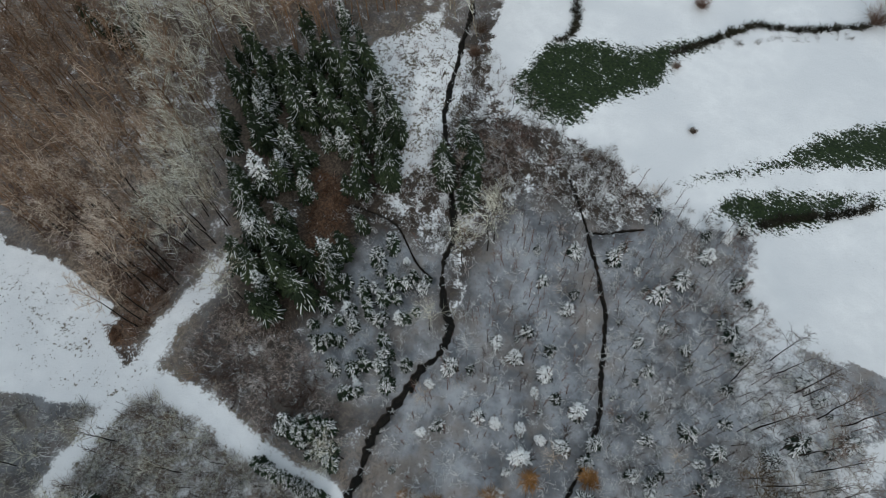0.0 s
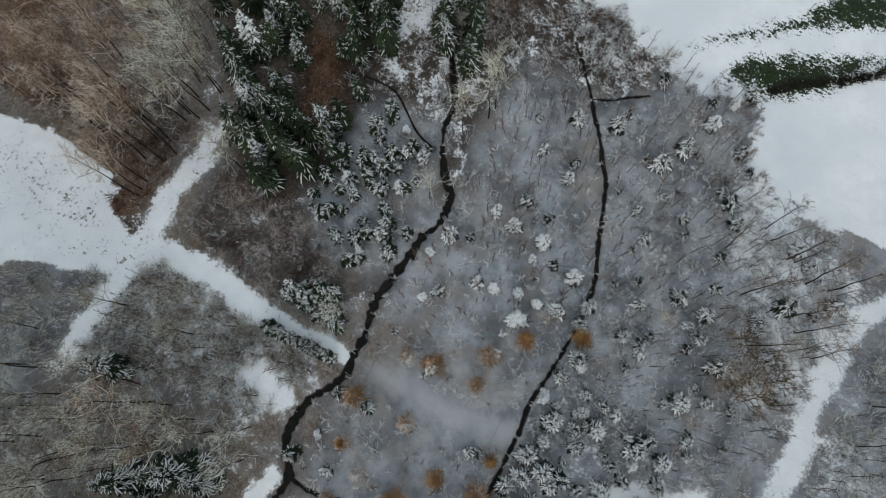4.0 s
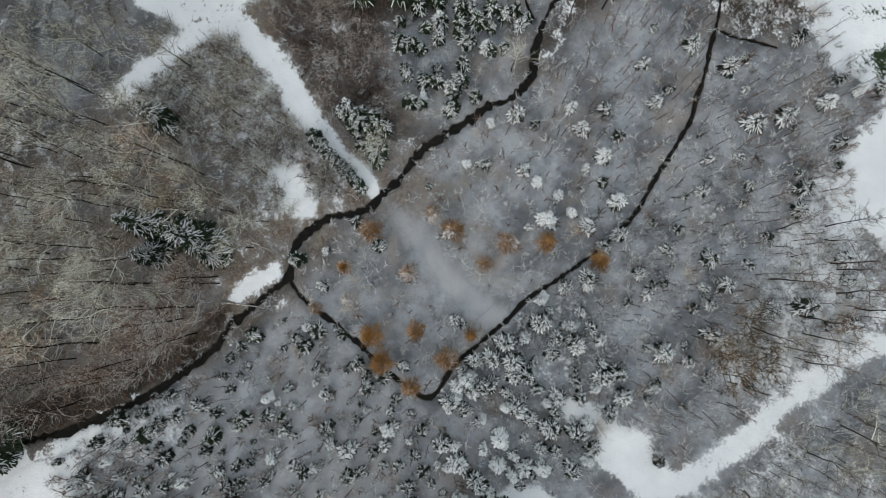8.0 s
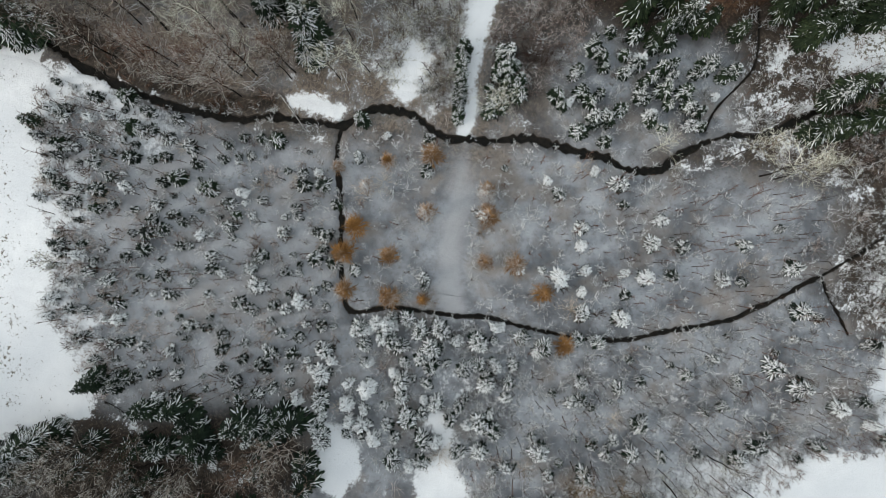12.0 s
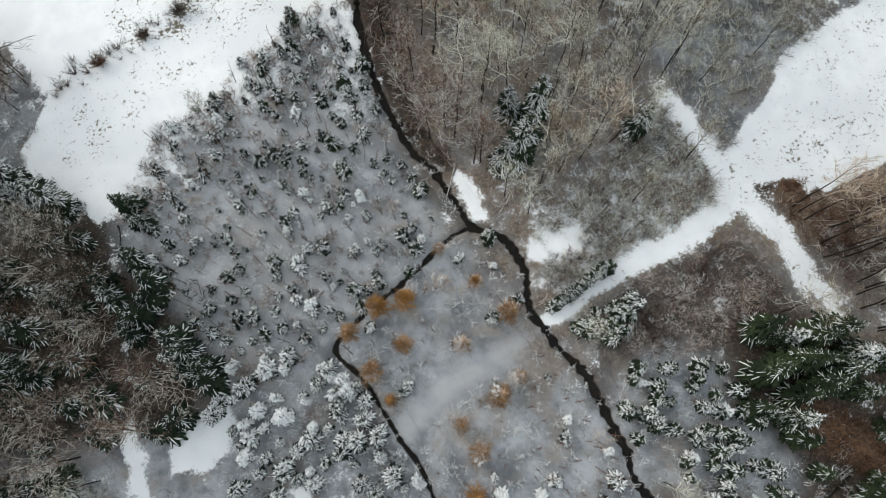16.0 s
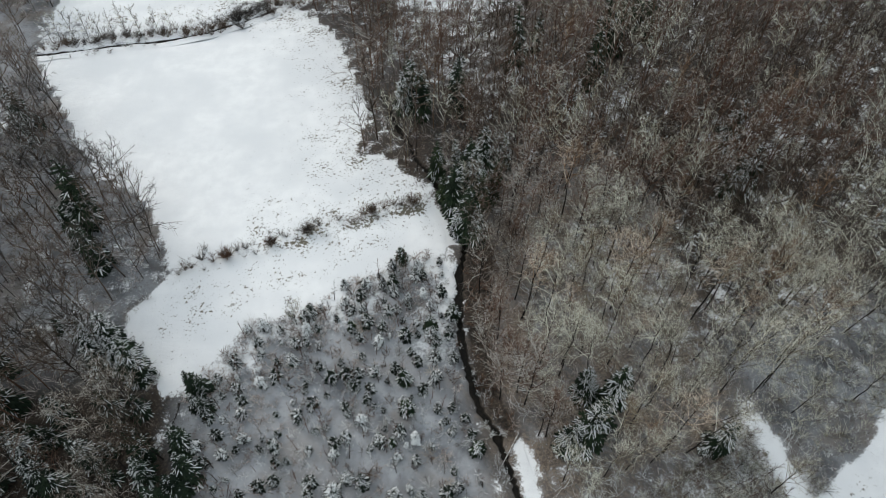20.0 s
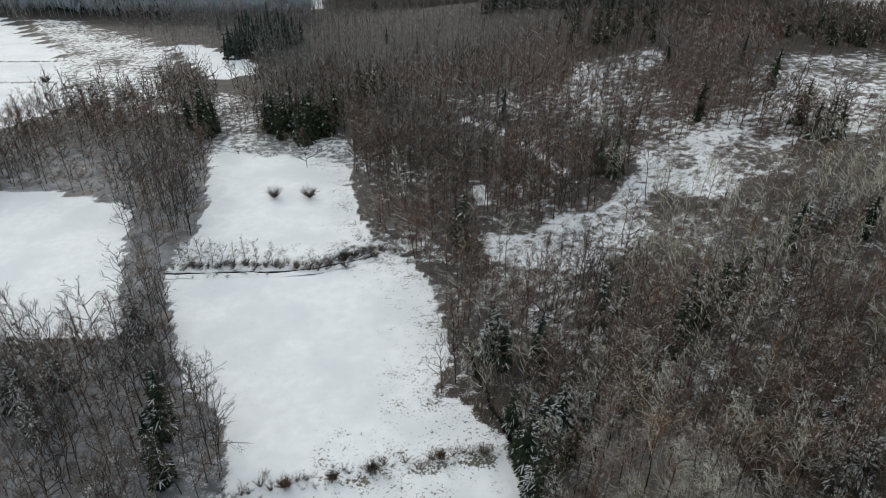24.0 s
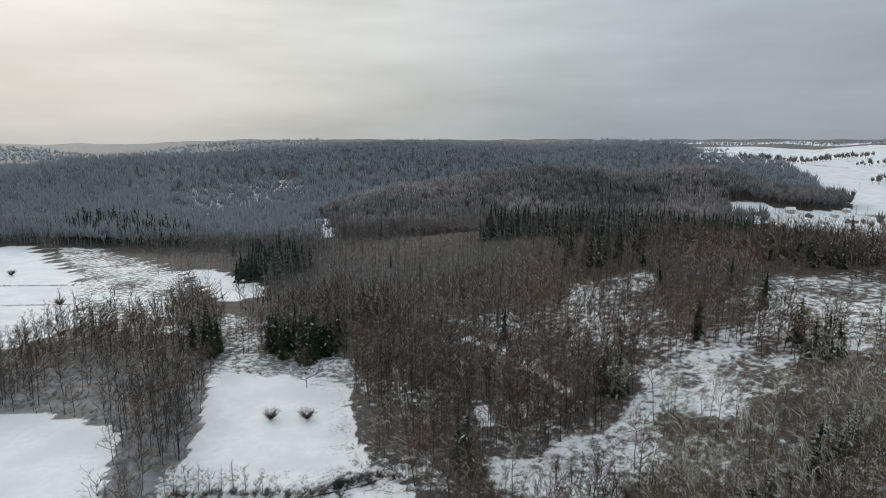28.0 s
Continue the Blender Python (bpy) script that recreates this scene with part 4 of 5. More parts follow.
        g.stem(p, p + turned(rng, d, 50) * ln * rng.uniform(0.35, 0.6), 0.038 * thick, 0, 3)
    return g


def sapling(seed, h, n=9):
    rng = random.Random(seed)
    g = Geo()
    tip = Vector((rng.uniform(-0.04, 0.04) * h, rng.uniform(-0.04, 0.04) * h, h))
    g.stem((0, 0, -0.2), tip, 0.05 + 0.005 * h, 0, 3)
    for i in range(n):
        t = 0.3 + 0.65 * (i + rng.random()) / n
        d = turned(rng, (0, 0, 1), 42)
        ln = h * (0.30 - 0.2 * t)
        g.stem(tip * t, tip * t + d * ln, 0.045, 0, 3)
    return g


# ---- putting plants on the land ----
def part(name, mesh, parent, label=""):
    ob = new(name, mesh)
    ob.parent = parent
    if label:
        tagged(ob, label)
    return ob


def plant(name, trunk, crown, label, category, group, mats):
    """One tree as a thing: an empty at its foot with trunk and crown under it."""
    e = new(name)
    e.empty_display_size = 0.5
    tagged(e, label, category, group)
    part("trunk", trunk.mesh("trunk", mats[0]), e)
    part("crown", crown.mesh("crown", mats[1]), e)
    return e


def stand(x, y, turn=0.0, size=1.0, tip=(0.0, 0.0), sink=0.0):
    return Matrix.LocRotScale((x, y, float(height(x, y)) - sink), Euler((tip[0], tip[1], turn)), Vector((size,) * 3))


def sow(templates, spots, sizes, rng, jitter=0.3, name="", seed_tilt=0.04):
    """Copies of thing templates at spots; the first copies are the templates themselves."""
    first = {}
    for i, (x, y) in enumerate(spots):
        t = templates[int(rng.integers(len(templates)))]
        m = stand(x, y, rng.uniform(0, 6.28), sizes * (1 + jitter * rng.uniform(-1, 1)), (rng.normal(0, seed_tilt), rng.normal(0, seed_tilt)))
        if t.name not in first:
            first[t.name] = m
        else:
            copy_thing(t, m)
    for t in templates:
        if t.name in first:
            t.matrix_basis = first[t.name]
        else:
            for c in list(t.children):
                bpy.data.objects.remove(c)
            bpy.data.objects.remove(t)


def mass(name, templates, spots, sizes, rng, mat, label, category="", jitter=0.3, tilt=0.05, smooth=False):
    """Many plants joined into one mesh."""
    if not len(spots):
        return
    spots = np.asarray(spots, float)
    z = height(spots[:, 0], spots[:, 1])
    pick = rng.integers(len(templates), size=len(spots))
    vs, fs, base = [], [], 0
    for k, (tv, tf) in enumerate(templates):
        idx = np.nonzero(pick == k)[0]
        if not len(idx):
            continue
        a = rng.uniform(0, 6.283, len(idx))
        s = sizes * (1 + jitter * rng.uniform(-1, 1, len(idx)))
        c, d = np.cos(a) * s, np.sin(a) * s
        tx, ty = rng.normal(0, tilt, len(idx)), rng.normal(0, tilt, len(idx))
        zz = tv[None, :, 2] * s[:, None]
        X = tv[None, :, 0] * c[:, None] - tv[None, :, 1] * d[:, None] + spots[idx, 0][:, None] + zz * tx[:, None]
        Y = tv[None, :, 0] * d[:, None] + tv[None, :, 1] * c[:, None] + spots[idx, 1][:, None] + zz * ty[:, None]
        vs.append(np.stack([X, Y, zz + z[idx][:, None]], -1).reshape(-1, 3))
        fs.append((tf[None] + base + (np.arange(len(idx)) * len(tv))[:, None, None]).reshape(-1, 3))
        base += len(idx) * len(tv)
    tagged(new(name, mesh_from(name, np.concatenate(vs), np.concatenate(fs), mat, smooth)), label, category, kind="stuff")


def both(pair):
    """Trunk and crown of a template joined."""
    (v1, f1), (v2, f2) = pair[0].arrays(), pair[1].arrays()
    return np.concatenate([v1, v2]), np.concatenate([f1, f2 + len(v1)])


def grid_spots(rng, x0, x1, y0, y1, step, jit=0.42):
    gx, gy = np.meshgrid(np.arange(x0, x1, step), np.arange(y0, y1, step))
    x = gx.ravel() + rng.uniform(-jit, jit, gx.size) * step
    y = gy.ravel() + rng.uniform(-jit, jit, gx.size) * step
    return x, y


def in_poly(rng, poly, step, jit=0.42, margin=0.0, keep=1.0):
    xs, ys = [p[0] for p in poly], [p[1] for p in poly]
    x, y = grid_spots(rng, min(xs), max(xs), min(ys), max(ys), step, jit)
    ok = (inside(x, y, poly) > margin) & (rng.random(len(x)) < keep) & clear_of_water(x, y)
    return np.stack([x[ok], y[ok]], 1)


def clear_of_water(x, y, gap=0.6):
    ok = np.ones(len(x), bool)
    for pts, w in STREAMS:
        ok &= away(x, y, pts) > w + gap
    for pts, w in TRACKS + [(TRACK_RIDE, 2.2)]:
        ok &= away(x, y, pts) > w + 0.5
    for poly in SNOW_PATCHES:
        ok &= inside(x, y, poly) < 0.2
    return ok


N_EDGE = [(64, 36), (70, 20), (84, 30), (112, 37), (140, 46), (140, 60), (100, 50), (75, 45)]
YOUNG = [PLANT, MEADOW, EAST, SNOWFIRS, MIXFIRS, REDSHRUB]
SPRUCES = [SPRUCE_NW, SPRUCE_S]


LOT = [(-185, 292), (-160, 281), (-143, 297), (-160, 338), (-188, 353), (-205, 345)]
PURPLE = [(-136, 245), (-109, 239), (-118, 293), (-140, 315), (-157, 297)]


NEAR_EDGE = [(8, 160), (12, 186), (35, 176), (52, 182), (75, 198), (92, 222), (140, 224), (148, 205), (100, 180), (60, 158), (30, 152)]


FROST_STAND = [(76.7, 190.6), (121.7, 196.9), (113.4, 172.7), (88.5, 148.6), (66.5, 149.4), (63.6, 166.1)]
SLOPE_SPRUCES = [(44.8, 142.3), (51.5, 147.2), (72, 146.8), (78.5, 151.3), (83.9, 152.5), (88.9, 154.7), (14, 135), (16, 125), (24.7, 126.8), (18, 92), (20.7, 85), (22, 98), (62.6, 129.8), (73.8, 144), (114.5, 178), (129, 185), (133, 187.7), (139.8, 180.5), (-62.5, 95.6), (-58.3, 88.5), (-62.9, 102.1)]
SINGLE_SPRUCES = SLOPE_SPRUCES + [(28.4, 34.7), (31.4, 35.1), (35, 37.3), (34, 43.4), (38.4, 41.5), (20.9, 34.9), (53.8, 30.6), (83, 86), (88.8, 102.4), (28, 103), (14.3, 131), (61.2, 130.3), (-49.8, 63)]


def wood_density(x, y):
    """How thickly the tall trees stand, 0 to 1."""
    d = np.ones(len(x))
    for poly in FIELDS:
        d[inside(x, y, poly) > (-4.0 if poly in (FIELD_LEFT, OPEN_NE, OPEN_TOP, STRIP) else -1.5)] = 0
    for poly in YOUNG + SPRUCES + THICKETS + [HEDGE_LOW, HEDGE_STRIP, LOWLAND]:
        d[inside(x, y, poly) > (-5.0 if poly is PLANT else -1.5)] = 0
    for poly, k in zip(CLEARINGS, (0.03, 0.05, 0.10)):
        d[inside(x, y, poly) + 7 * wobble(x, y, 6) + 5 * wobble(x, y, 14, 1.7) > 0] *= k
    d *= np.where((y > 140) & (x > -20), 0.84, 1) * np.where(inside(x, y, NEAR_EDGE) > 0, 0.45, 1)
    d *= np.where(y > 150, 1 - np.where(y > 250, 0.35, 0.7) * sm(0.25, 0.6, wobble(x, y, 17, 4.0)), 1)
    for poly, k in ((ROUGH_A, 0.35), (WET_A, 0.05), (SLASH, 0.04), (VILLAGE, 0.0), (SPRUCE_W, 0.55), (LOT, 1.6), (PURPLE, 1.0), (BANK, 0.02), (EDGE_E, 0.0), (N_EDGE, 0.1), (FAR_E, 0.25)):
        d[inside(x, y, poly) > 0] *= k
    for pts, w in TRACKS + HILL_TRACKS:
        d[away(x, y, pts) < w + 2.5] = 0
    d[away(x, y, STREAM_MAIN) < 1.8] = 0
    for px, py in SINGLE_SPRUCES:
        d[np.hypot(x - px, y - py) < 3.4] = 0
    for poly in SNOW_PATCHES:
        d[inside(x, y, poly) > -2.5] = 0
    r = np.hypot(x, y)
    for poly in CLEARINGS:
        d[inside(x * (1 + 13 / r), y * (1 + 13 / r), poly) > 0] *= 0.3
    for ahead in (14, 32, 50):
        for poly in (FIELD_E, SLASH):
            if poly is FIELD_E or ahead < 20:
                d[inside(x * (1 + ahead / r), y * (1 + ahead / r), poly) > 0] *= 0.3
    d[inside(x, y, DAMP) > 0] *= 0.3
    d[inside(x, y, LOT) > 0] = 0.95
    d[inside(x, y, HILL_OPEN) > 0] *= 0.6
    return d


rng = np.random.default_rng(7)

# tall leafless trees
sx, sy = [], []
for x0, x1, y0, y1, step in ((-120, 160, -150, 110, 4.6), (-250, 230, 110, 260, 4.9)):
    x, y = grid_spots(rng, x0, x1, y0, y1, step)
    sx.append(x); sy.append(y)
x, y = grid_spots(rng, 62, 140, -110, 10, 6.5)
sx.append(x); sy.append(y)
x, y = np.concatenate(sx), np.concatenate(sy)
keep = (rng.random(len(x)) < wood_density(x, y)) & (np.where(y > 100, np.abs(x + 5) < 0.64 * y + 80, (x > -90) & (x < 130 + 30 * (y < -10))) & ((y > -30) | (np.hypot(x, y) < 165)))
keep &= ~((y < 20) & (x < -20) & (x > -44) & (y > -60))
x, y = x[keep], y[keep]
order = np.argsort(np.hypot(x - 15, y - 20))
x, y = x[order], y[order]
near = np.arange(len(x)) < 300
dusk = (y > 76 + 10 * wobble(x, y, 9)) & (x > -34) & (rng.random(len(x)) < np.where((x > 60) & (y < 170), 0.7, 0.88)) & ~((y > 165 + 0.1 * x) & (x > 62) & (y < 232))
pale_stand = (inside(x, y, FROST_STAND) > 0) & (rng.random(len(x)) < 0.85)
dusk &= ~pale_stand
dusk |= inside(x, y, DARK_BANK) > -6
gloom = inside(x, y, SPRUCE_W) > -2
dusk |= gloom
ash = (x < -34) & (y > 20) & ~gloom
dusk &= ~ash
brown = ((x > 58) & (y < 12) & (wobble(x, y, 15, 0.7) > -0.25) | (rng.random(len(x)) < 0.12)) & ~dusk & ~ash

tall = [plant("beech_tree", *bare_tree(s, 21, 0), "tall leafless beech with frosted grey-beige twigs in the wood", "tree", "trees of the wood", (M_BARK, M_TWIG)) for s in (1, 2, 3)]
sow(tall, np.stack([x, y], 1)[near & ~brown & ~dusk & ~ash], 0.85, rng)
tallb = [plant("beech_tree", *bare_tree(s, 21, 0, 0.60, 0.22, 1.0), "tall leafless beech with rusty brown twigs in the wood", "tree", "trees of the wood", (M_BARK, M_TWIG_BROWN)) for s in (4, 5)]
sow(tallb, np.stack([x, y], 1)[near & brown], 1.0, rng)
lod1 = [both(bare_tree(s, 21, 1)) for s in range(10, 15)]
mass("woodland", lod1, np.stack([x, y], 1)[~near & ~brown & ~dusk & ~ash], 0.9, rng, M_TWIG, "leafless frosted beech wood on the slope", "woods")
mass("brown_woodland", [both(bare_tree(s, 21, 1, 0.60, 0.22, 1.0)) for s in range(40, 44)], np.stack([x, y], 1)[~near & brown], 1.0, rng, M_TWIG_BROWN, "leafless brown beech wood on the slope", "woods")

tallc = [plant("beech_tree", *bare_tree(s, 19, 0, 0.32, 0.29, 1.5), "leafless dark brown beech in the shaded wood", "tree", "trees of the wood", (M_BARK, M_TWIG_DARK)) for s in (6, 7)]
sow(tallc, np.stack([x, y], 1)[near & dusk], 0.95, rng)
lod1b = [both(bare_tree(s, 21, 1, 0.30, 0.32, 1.5)) for s in range(15, 19)]
mass("dark_woodland", lod1b, np.stack([x, y], 1)[~near & dusk], 1.0, rng, M_TWIG_DARK, "leafless dark brown wood on the slope", "woods")

talld = [plant("ash_tree", *bare_tree(s, 17, 0, 0.30, 0.30, 1.5), "leafless grey tree in the narrow wood between the fields", "tree", "trees of the wood", (M_BARK, M_TWIG_ASH)) for s in (8, 9)]
sow(talld, np.stack([x, y], 1)[near & ash], 0.9, rng)
mass("grey_woodland", lod1b, np.stack([x, y], 1)[~near & ash], 0.85, rng, M_TWIG_ASH, "leafless grey wood between the snowy fields", "woods")

# undergrowth of the woods
x, y = grid_spots(rng, -120, 150, -110, 235, 2.7)
ok = (rng.random(len(x)) < np.minimum(1, 0.9 * wood_density(x, y))) & (np.where(y > 90, np.abs(x + 5) < 0.66 * y + 60, (x > -90) & (x < 118)))
pts, kind = np.stack([x, y], 1), wobble(x, y, 7, 2.2) + rng.normal(0, 0.5, len(x)) + 1.3 * (y > 84) * ~((y > 165) & (x > 62))
under = [brush(s, 2.4, 9, 0.75).arrays() for s in range(90, 98)]
mass("frosted_undergrowth", under, pts[ok & (kind < -0.3)], 1.0, rng, M_SHRUB, "frosted leafless undergrowth below the trees", "shrubs", 0.5)
mass("brown_undergrowth", under, pts[ok & (kind >= -0.3)], 1.0, rng, M_SHRUB_RED, "brown leafless undergrowth below the trees", "shrubs", 0.5)

# woods further off
fx, fy = [], []
for y0, y1, step in ((255, 420, 5.2), (420, 640, 6.6)):
    x, y = grid_spots(rng, -0.8 * y1, 0.8 * y1, y0, y1, step)
    fx.append(x); fy.append(y)
x, y = np.concatenate(fx), np.concatenate(fy)
ok = (np.abs(x) < 0.78 * y + 10) & (rng.random(len(x)) < wood_density(x, y))
close = y < 330
ash = x < -34
middle = [both(bare_tree(s, 20, 1, 0.30, 0.31, 1.8)) for s in range(50, 54)]
mass("grove_woodland", middle, np.stack([x, y], 1)[ok & close & ash], 0.85, rng, M_TWIG_DARK, "leafless dark groves beside the far fields", "woods")
mass("slope_woodland", middle, np.stack([x, y], 1)[ok & close & ~ash], 0.95, rng, M_FAR, "leafless reddish brown wood on the slope", "woods")
ok &= ~close
mass("far_woodland", [both(bare_tree(s, 21, 2, 0.36, 0.31, 1.6)) for s in range(20, 25)], np.stack([x, y], 1)[ok & (y < 400 + 0.25 * x)], 1.0, rng, M_FAR, "leafless brown woods on the hillside", "woods")
mass("upper_woodland", [both(bare_tree(s, 20, 2, 0.34, 0.30, 1.2)) for s in range(25, 28)], np.stack([x, y], 1)[ok & (y >= 400 + 0.25 * x)], 1.0, rng, M_FAR_B, "frosted leafless woods higher on the hill, hazed in colour", "woods")


def tuft_tree(seed, n=13):
    """A far-off bare tree: a stem with a brush of rising branches."""
    r = random.Random(seed)
    g = Geo()
    g.stem((0, 0, -0.5), (0, 0, 14), 0.28, 0, 3)
    for i in range(n):
        az = 2.4 * i + r.uniform(-0.4, 0.4)
        w = 4.6 * math.sqrt((i + 0.5) / n) * r.uniform(0.8, 1.15)
        b = Vector((math.cos(az) * w * 0.45, math.sin(az) * w * 0.45, r.uniform(5.0, 8.5)))
        e = Vector((math.cos(az) * w, math.sin(az) * w, 15.5 - 0.22 * w * w * r.uniform(0.7, 1.2)))
        g.stem(b, e, 0.72, 0, 3)
    return g.arrays()


fx, fy = [], []
for y0, y1, step in ((604, 900, 7.6), (900, 1450, 9.6), (1450, 2600, 27.0)):
    x, y = grid_spots(rng, -0.8 * y1, 0.8 * y1, y0, y1, step)
    fx.append(x); fy.append(y)
x, y = np.concatenate(fx), np.concatenate(fy)
ok = (np.abs(x) < 0.78 * y + 20) & (inside(x, y, VILLAGE) < -4) & (inside(x, y, SLASH) < 0)
for poly in PATCHES:
    ok &= inside(x, y, poly) < 0
ok &= (y < 1450) | (rng.random(len(x)) < 0.8)
ok &= inside(x, y, UPLAND) < 0
ok &= (y > 640) | ((wood_density(x, y) > 0.5) & (x < -120))
ok &= (inside(x, y, OPEN_SLOPE) < 0) | (rng.random(len(x)) < 0.25)
ok &= (inside(x, y, FROST_SLOPE) < 0) | (rng.random(len(x)) < 0.5)
# the left side takes the more hazed twig colour from nearer in
hazier_side = x < -0.16 * y - 30 * wobble(x, y, 60)
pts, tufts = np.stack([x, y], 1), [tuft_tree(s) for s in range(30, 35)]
# three depths of wood, each with stronger haze in its base colour
mass("distant_woodland", tufts, pts[ok & (y < 860) & ~hazier_side], 1.3, rng, M_DISTANT, "distant leafless woods on the hills", "woods", smooth=True)
mass("ridge_woodland", [tuft_tree(s, 8) for s in range(35, 40)], pts[ok & ((y >= 860) | hazier_side) & (y < 1450)], 1.3, rng, M_DISTANT_B, "woods on a far ridge, haze painted into their colour", "woods", smooth=True)
mass("horizon_woodland", [tuft_tree(s, 5) for s in range(40, 44)], pts[ok & (y >= 1450)], 1.3, rng, M_DISTANT_C, "woods near the horizon, paled by painted haze", "woods", smooth=True)
belts = np.concatenate([np.stack([np.linspace(ax, bx, k), np.linspace(ay, by, k)], 1) + rng.normal(0, 9, (k, 2)) for ax, ay, bx, by, k in ((560, 1180, 760, 1330, 60), (760, 1330, 1000, 1480, 60), (700, 1000, 780, 1080, 18), (620, 820, 720, 880, 26), (500, 640, 560, 700, 22), (430, 610, 480, 640, 14), (820, 1250, 1200, 1330, 70))])
mass("field_belts", tufts, belts, 0.9, rng, M_DISTANT, "belts of bare trees between snowy upland fields", "woods", 0.4)

# ---- conifers ----
FIR_SPOTS = [(19.8, 11.1), (18.3, -2.9), (18.2, -10.6), (14.2, 10.1), (9.2, 15.1), (18.7, 18.4), (21.8, -18.1), (17.3, -24.5), (11.6, -18.5), (12.9, -25.6), (13.7, -34.2), (12.7, -36.2),
             (2.8, -13.5), (4.5, -20.8), (3.4, -25.3), (5.9, -27.7), (2.2, -28.7), (0.9, -21.3), (9.1, -43.9), (9.7, -47.2), (7.7, -35.4), (2.5, -58.5), (-5.1, 5.3), (-3.9, 5.9), (-5.8, 17.8),
             (-5.5, -34.7), (-7.5, -39.3), (0.1, -47.4), (-11.5, -35), (-16.3, -30.8), (-17.3, -25.6), (-17.4, -20.8), (-13.7, -46.7), (-8.3, -32.2), (-22.3, -33), (-24.2, -29.4)]
SNOWY_SPOTS = [(-11.7, 0.8), (-11.9, -5.9), (-9.1, -8.5), (-14.9, -9.5), (-9.4, -13.4), (-11.2, -16.6), (-7.2, -22.8), (-6.9, -26.2), (-31.9, -16.3), (-22.2, 5), (-27.3, 2.8), (-15.9, 8.3),
               (-13.8, 11.5), (-11.6, 9.4), (-20.7, 11.1), (-26.4, 10.3), (-20.6, 19), (-24.6, 18.5), (-15.2, 14.3), (-13.4, 26), (-5.3, 25.1), (-12.7, 33.6), (14.2, -55)]
DARK_SPOTS = [(13, 36.9), (13.5, 64.7), (20, 23.4), (8.4, 62.9), (2.1, 74.3), (4.9, 80.4), (4.4, 24), (-1.9, 40.6), (1.8, 46.2), (2, 52.3), (-7.2, 65.2)]
LARCH_SPOTS = [(17, 9.9), (14.3, 17.3), (9.1, 19.6), (11, 25.4), (7.3, 8), (13, -1), (9.2, -2.6), (2.5, -8.9), (1.5, -3.9), (-1.1, -14.8), (-1.7, 12.7), (-3.2, 20.4), (-9.4, 18.6), (-7.5, 5), (1.4, 19.5), (-8.8, 10.7), (-8.9, -20.6)]

frng = np.random.default_rng(11)
firs = [plant("young_fir", *conifer(s, 3.6, 7, 9, 0.36, 0.25, fat=0.8, core=0.40, low=0.08, jag=0.45, load=0.5, laden=0.6), "young fir with snow-laden branches in the clearing", "fir", "young firs", (M_BARK, M_NEEDLE)) for s in (1, 2, 3)]
spots = np.concatenate([np.array(FIR_SPOTS), in_poly(frng, PLANT, 3.15, keep=0.8), in_poly(frng, EAST, 7.5, keep=0.45)])
sow(firs, spots[:295], 0.90, frng, 0.45)
snowy = [plant("snowy_fir", *conifer(s, 4.6, 7, 10, 0.36, 0.3, fat=0.78, core=0.4, low=0.08, jag=0.45, load=0.6, laden=0.75), "bushy young fir white with fresh snow", "fir", "snow-laden firs", (M_BARK, M_SNOWFIR)) for s in (5, 6)]
spots = np.concatenate([np.array(SNOWY_SPOTS), in_poly(frng, SNOWFIRS, 3.1, keep=0.85), in_poly(frng, MIXFIRS, 6.0, keep=0.8), in_poly(frng, EAST, 5.2, keep=0.5), in_poly(frng, MEADOW, 8.0, keep=0.4)])
sow(snowy, spots, 0.92, frng, 0.4)
dark = [plant("dark_fir", *conifer(s, 5.0, 8, 9, 0.33, 0.3, fat=0.85, low=0.08, load=0.5, laden=0.6), "dark green fir with little snow by the stream", "fir", "dark firs", (M_BARK, M_DARKFIR)) for s in (8, 9)]
HEDGE = [(36.5 - 0.85 * i, 9.5 - 0.147 * i) for i in range(15)]
CLUMP = [(39.4, 3.7), (37.5, -1.1), (30.4, -2.5), (25.8, 3.3), (33.1, 4.4)]
sow(dark, np.concatenate([np.array(DARK_SPOTS), np.array(HEDGE), in_poly(frng, CLUMP, 1.75), in_poly(frng, MIXFIRS, 3.0, keep=0.85)]), 0.95, frng, 0.3)

larches = [plant("young_larch", *larch(s, 4.6), "young larch with orange-brown winter needles", "larch", "young larches", (M_BARK, M_LARCH)) for s in (1, 2)]
sow(larches, LARCH_SPOTS + [(13.9, -0.9), (9.6, -2.4), (10.6, -1.6)], 1.12, frng, 0.3)

spruces = [plant("spruce_tree", *conifer(s, 12.5, 14, 10, 0.22, 0.45, side=2, jag=0.5, fat=0.72, core=0.5, load=0.32, laden=0.32), "tall dark spruce dusted with snow at the wood's edge", "spruce", "tall spruces", (M_BARK, M_SPRUCE)) for s in (21, 22, 23)]
SPRUCE_SPOTS = [(28.4, 34.7), (35, 37.3), (34, 43.4), (31.4, 35.1), (38.4, 41.5), (53.8, 30.6), (-50.9, 66), (-53.5, 63.5), (15, 130.5), (11.9, 129.8), (27.7, 103), (21.6, 96.6), (89.3, 101.8), (86.4, 87.8), (18.5, 86)]
CORNER = [(131.3, -41.5), (124.7, -42.8), (138.9, -40.8), (128, -46), (95.9, -69.5), (88.1, -74.9), (52.8, -47.4), (58.7, -57.0), (55.5, -51), (17, 105), (22, 108), (67.9, 135.7), (84.9, 146.5), (17.2, 131), (20, 88), (25, 92), (30, 99), (24, 101), (17, 96), (33, 105), (28, 94), (22, 83)]
